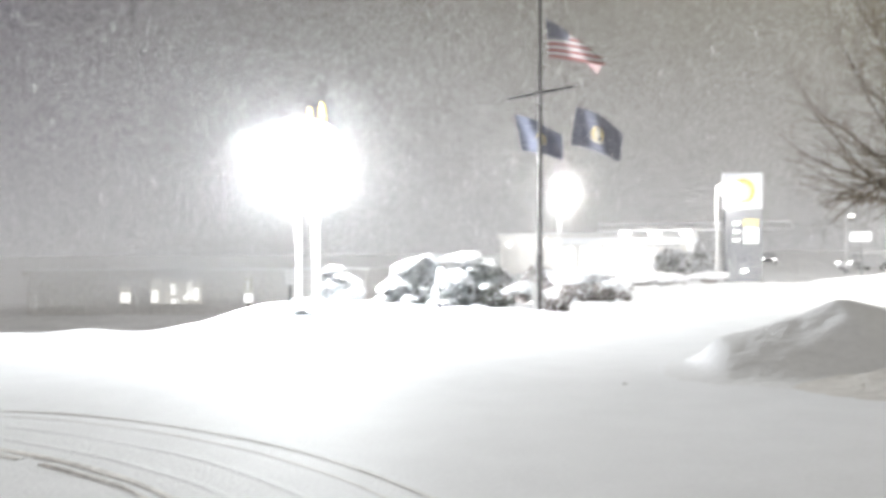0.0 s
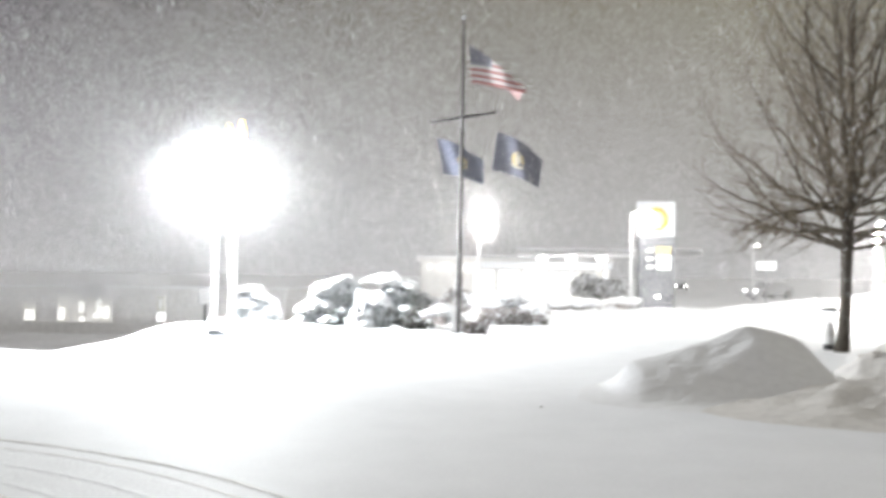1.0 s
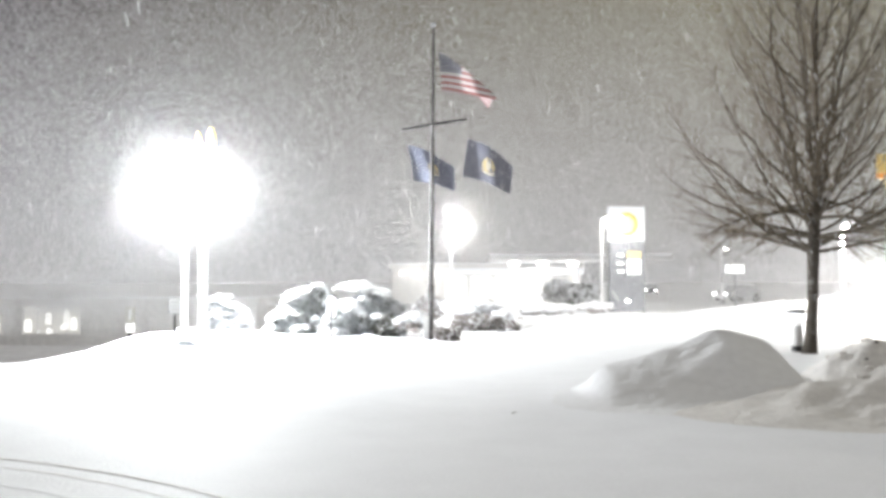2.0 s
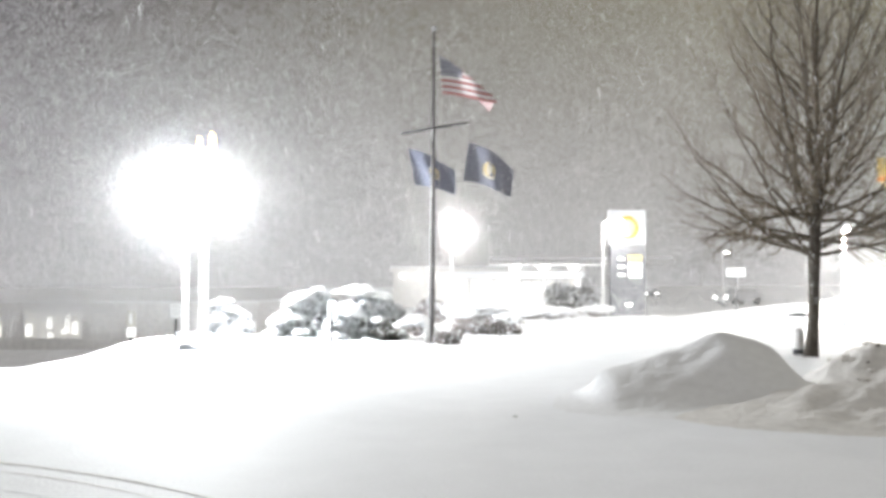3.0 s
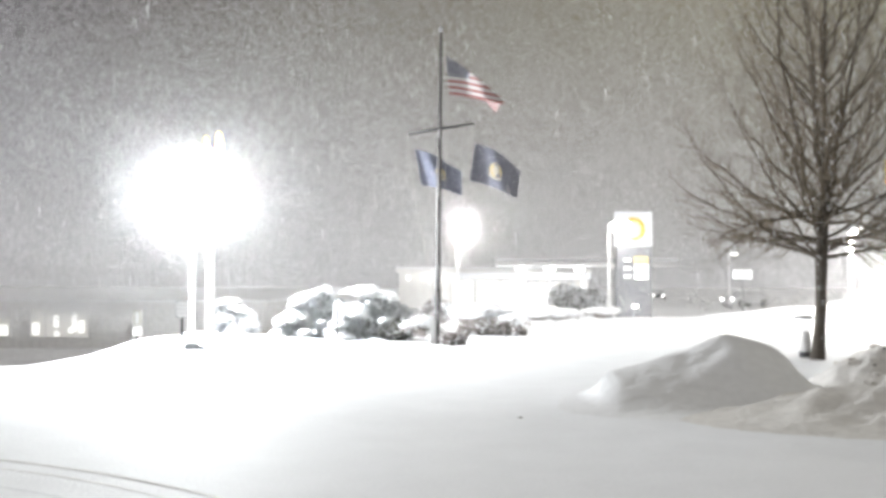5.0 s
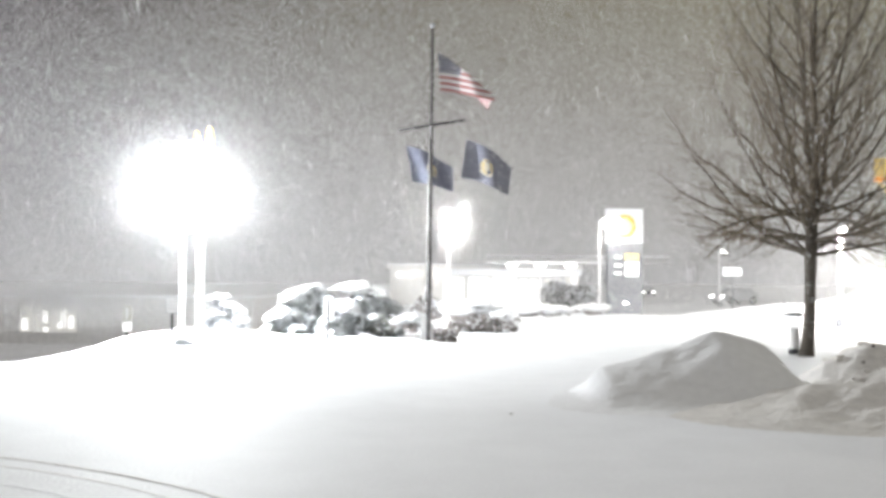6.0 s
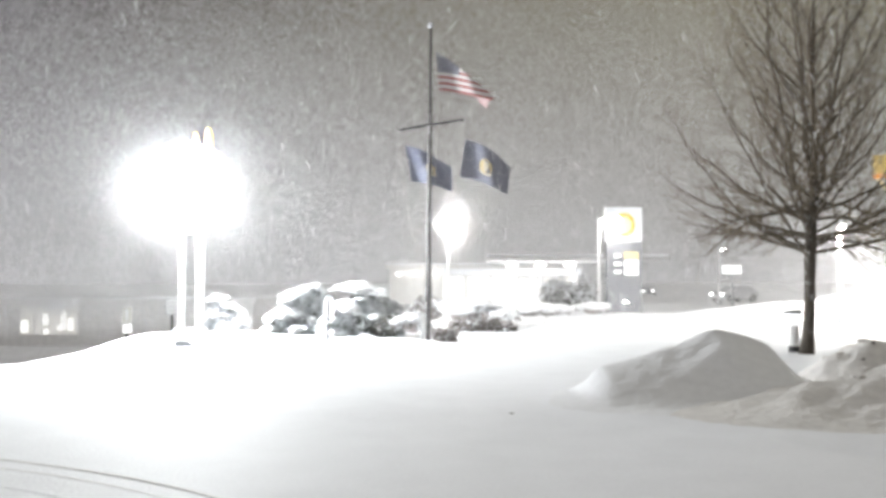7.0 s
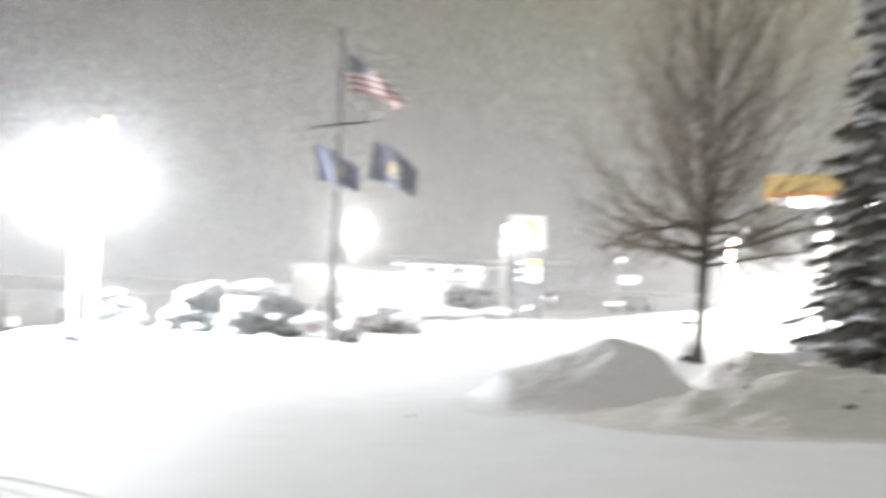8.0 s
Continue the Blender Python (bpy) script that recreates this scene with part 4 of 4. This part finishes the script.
store = building("filling_station_shop", "brightly lit filling station shop with a pale fascia", -4.5, 11.5, 74.0, 10.0, -0.1, 3.0, RENDERED, "shop")
part("fascia", boxed((2.2, -1.0, 2.72), (11.5, 2.0, 0.5), 0.05), PANEL_WHITE, store, "white lit fascia")
for k in range(5):
    lit_window(store, -2.6 + 2.1 * k, 1.35, 1.7, 1.9, WINDOW_BRIGHT if k < 3 else WINDOW_WARM, 2, WHITE_PAINT if k < 3 else GREY_PAINT)
part("door", boxed((7.0, -0.05, 1.15), (1.2, 0.12, 2.2), 0.02), WINDOW_WARM, store, "lit glass door")
for x in (-7.2, -5.9, -4.1):
    part("wall_lamp", boxed((x, -0.16, 2.55), (0.15, 0.2, 0.13), 0.03), LAMP_WHITE, store, "small lit wall lamp")
canopy_far = thing("pump_canopy", (10.5, 70.0, -0.05), -4, "flat pump canopy with round lights under it", "canopy")
part("roof", boxed((0, 0, 3.55), (14.0, 7.0, 0.32), 0.05), PALE_METAL, canopy_far)
part("snow_roof", boxed((0, 0, 3.85), (13.8, 6.8, 0.16), 0.06), SNOW, canopy_far)
for sx in (-5, 0, 5):
    part("column", boxed((sx, 0, 1.6), (0.3, 0.3, 3.5), 0.03), GREY_PAINT, canopy_far)
# downlights drawn oversized, glare included in their shape
for sx in (-5.0, -2.8, -0.5):
    part("downlight", shifted(prism(rounded(0.8, 0.34, 2.2, 20), -3.3, -2.6), (sx, 0, 3.14)), LAMP_WHITE, canopy_far, "glowing downlight")

canopy = thing("pump_canopy", (23.1, 34.0, 0.3), -30, "yellow edged pump canopy with bright lights beneath", "canopy")
part("roof", boxed((0, 0, 5.95), (10.6, 7.0, 0.5), 0.05), GREY_PAINT, canopy)
part("fascia", boxed((0, -3.55, 5.95), (10.8, 0.12, 0.72), 0.02), CANOPY_YELLOW, canopy, "yellow lit fascia")
part("fascia_stripe", boxed((0, -3.57, 5.49), (10.8, 0.12, 0.18), 0.02), CANOPY_ORANGE, canopy, "orange lit stripe")
part("fascia", boxed((-5.35, 0, 5.95), (0.12, 7.0, 0.72), 0.02), CANOPY_YELLOW, canopy, "yellow lit fascia")
part("snow_roof", boxed((0, 0, 6.3), (10.4, 6.8, 0.18), 0.06), SNOW, canopy)
for sx in (-3.2, 3.2):
    part("column", boxed((sx, 0, 2.8), (0.4, 0.4, 5.8), 0.03), WHITE_PAINT, canopy)
for sx in (-4.0, -1.4, 1.4, 4.0):
    for sy in (-2.0, 1.5):
        part("downlight", boxed((sx, sy, 5.64), (0.9, 0.9, 0.12), 0.02), LAMP_WHITE, canopy, "glowing downlight")

far_sign = thing("roadside_sign", (21.2, 64.0, ground_z(21.2, 64.0)), 0, "far white lit rectangular sign on a post", "sign")
part("post", boxed((0, 0, 1.1), (0.14, 0.14, 2.6), 0.02), GREY_PAINT, far_sign)
part("panel", boxed((0, 0, 2.65), (1.35, 0.2, 0.62), 0.03), PRICE_WHITE, far_sign, "white lit panel")


# ---- cars ----
def car(at, turn, paint, label, lights=True):
    c = thing("car", (*at, ground_z(*at)), turn, label, "car", "parked cars")
    low = [(-2.2, 0.35), (-2.25, 0.75), (-2.05, 0.98), (-1.3, 1.02), (1.05, 1.0), (2.05, 0.85), (2.25, 0.62), (2.2, 0.32)]
    body = prism(low, -0.88, 0.88)
    bmesh.ops.bevel(body, geom=list(body.edges), offset=0.06, segments=2, affect="EDGES")
    part("body", body, paint, c, smooth=False)
    cab = prism([(-1.9, 0.98), (-1.35, 1.42), (0.2, 1.46), (1.0, 1.0)], -0.76, 0.76)
    bmesh.ops.bevel(cab, geom=list(cab.edges), offset=0.05, segments=2, affect="EDGES")
    part("cabin", cab, HAZED_GLASS, c, "snowy glazed cabin, paled for haze")
    part("roof_snow", boxed((-0.55, 0, 1.50), (1.5, 1.4, 0.14), 0.06), SNOW, c)
    for x in (-1.4, 1.4):
        for y in (-0.86, 0.86):
            w = part("wheel", shifted(prism(rounded(0.66, 0.66, 2.0, 24), -0.1, 0.1), (x, y, 0.33)), TYRE, c)
            part("rim", shifted(prism(rounded(0.40, 0.40, 2.0, 20), -0.11, 0.11), (x, y, 0.33)), STEEL, w)
    for y in (-0.62, 0.62):
        part("headlight", boxed((2.2, y, 0.70), (0.12, 0.36, 0.16), 0.03), HEADLIGHT if lights else GLASS, c, "lit headlight" if lights else "")
    return c


car((26.0, 78.0), -150, CAR_PAINT, "silver car dusted with snow in the far lot")
car((25.8, 110.0), -103, CAR_DARK, "dark car with headlights on, far off")


# ---- small debris on the snow ----
def chunk(at, s, m, label):
    bm = blob(bmesh.new(), (0, 0, 0), (s, s * 0.7, s * 0.5), 0.5, at[0] * 3.3, 2)
    ob = part("snow_chunk" if m is PILE_SNOW else "twig_debris", bm, m)
    ob.location = (*at, at_z(at) + s * 0.2)
    return tagged(ob, label, "debris")


def at_z(at):
    return ground_z(*at) + max(0.0, bank_front(*at), bank_near(*at), bank_rough(*at)) - 0.02


for x, y, s, m in ((0.88, 11.3, 0.036, BARK), (1.0, 13.9, 0.026, BARK), (6.55, 10.75, 0.07, BARK), (5.6, 14.3, 0.12, PILE_SNOW), (7.05, 14.7, 0.03, BARK), (7.5, 14.75, 0.028, BARK), (7.3, 14.85, 0.035, BARK), (8.2, 15.0, 0.12, PILE_SNOW)):
    chunk((x, y), s, m, "small dark debris lying on the snow" if m is BARK else "broken lump of ploughed snow")


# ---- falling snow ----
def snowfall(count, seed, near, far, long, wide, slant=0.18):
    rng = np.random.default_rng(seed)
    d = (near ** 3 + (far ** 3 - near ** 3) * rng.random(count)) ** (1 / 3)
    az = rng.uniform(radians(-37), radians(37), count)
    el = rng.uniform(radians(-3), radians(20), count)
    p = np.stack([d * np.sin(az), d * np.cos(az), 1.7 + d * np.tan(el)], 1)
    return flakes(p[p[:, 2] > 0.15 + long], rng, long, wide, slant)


def flakes(p, rng, long, wide, slant=0.18):
    n = len(p)
    fall = np.stack([rng.normal(slant, 0.16, n), rng.normal(0, 0.2, n), np.full(n, -1.0)], 1)
    fall /= np.linalg.norm(fall, axis=1)[:, None]
    side = np.cross(fall, rng.normal(0, 1, (n, 3)))
    side /= np.linalg.norm(side, axis=1)[:, None]
    s = rng.uniform(0.6, 1.3, n)[:, None]
    v = np.stack([p + fall * long * s, p + side * wide * s, p - side * wide * s], 1).reshape(-1, 3)
    me = bpy.data.meshes.new("snowfall")
    me.vertices.add(3 * n)
    me.vertices.foreach_set("co", v.astype(np.float32).ravel())
    me.loops.add(3 * n)
    me.loops.foreach_set("vertex_index", np.arange(3 * n, dtype=np.int32))
    me.polygons.add(n)
    me.polygons.foreach_set("loop_start", np.arange(0, 3 * n, 3, dtype=np.int32))
    me.update(calc_edges=True)
    me.materials.append(FLAKE)
    ob = new("snowfall", me)
    return tagged(ob, "snowflakes falling, and massed as glare and haze", "snowfall", kind="stuff")


def haze_halo(count, seed, centre, inner, outer, long, wide):
    """Extra fine flakes massed round a point as its glare or haze, thinner farther out."""
    rng = np.random.default_rng(seed)
    d = rng.normal(0, 1, (count, 3))
    d /= np.linalg.norm(d, axis=1)[:, None]
    p = np.array(centre) + d * (np.array(inner) + (np.array(outer) - np.array(inner)) * np.abs(rng.normal(0, 0.42, count))[:, None])
    return flakes(p, rng, long, wide)


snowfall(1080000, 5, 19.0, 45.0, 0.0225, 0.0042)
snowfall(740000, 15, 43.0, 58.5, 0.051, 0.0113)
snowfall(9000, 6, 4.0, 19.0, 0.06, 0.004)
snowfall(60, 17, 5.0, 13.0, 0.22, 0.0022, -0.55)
# added flakes: glare round the sign and lamps, haze by canopy and lot
haze_halo(95000, 7, (SIGN.x - 0.05, SIGN.y, SIGN.z - 0.08), (1.26, 0.7, 1.08), (2.4, 2.0, 2.2), 0.009, 0.0020)
haze_halo(36000, 8, (0.60, 46.0, 4.75), (0.25, 0.2, 0.3), (1.2, 1.0, 2.0), 0.016, 0.0034)
haze_halo(9000, 9, (9.52, 49.3, 5.0), (0.3, 0.2, 0.2), (1.2, 0.9, 1.1), 0.016, 0.0034)
haze_halo(50000, 10, (19.0, 33.0, 1.7), (0.2, 0.2, 0.2), (8.5, 4.0, 2.6), 0.035, 0.009)
haze_halo(80000, 11, (-22.0, 50.0, 0.6), (0.2, 0.2, 0.2), (20.0, 5.0, 5.0), 0.045, 0.0095)
haze_halo(75000, 12, (SIGN.x, SIGN.y, SIGN.z - 0.3), (1.2, 0.7, 1.0), (5.2, 3.0, 4.6), 0.010, 0.0021)
haze_halo(26000, 13, (0.60, 46.0, 4.0), (0.3, 0.2, 0.3), (2.8, 1.5, 3.2), 0.017, 0.0036)
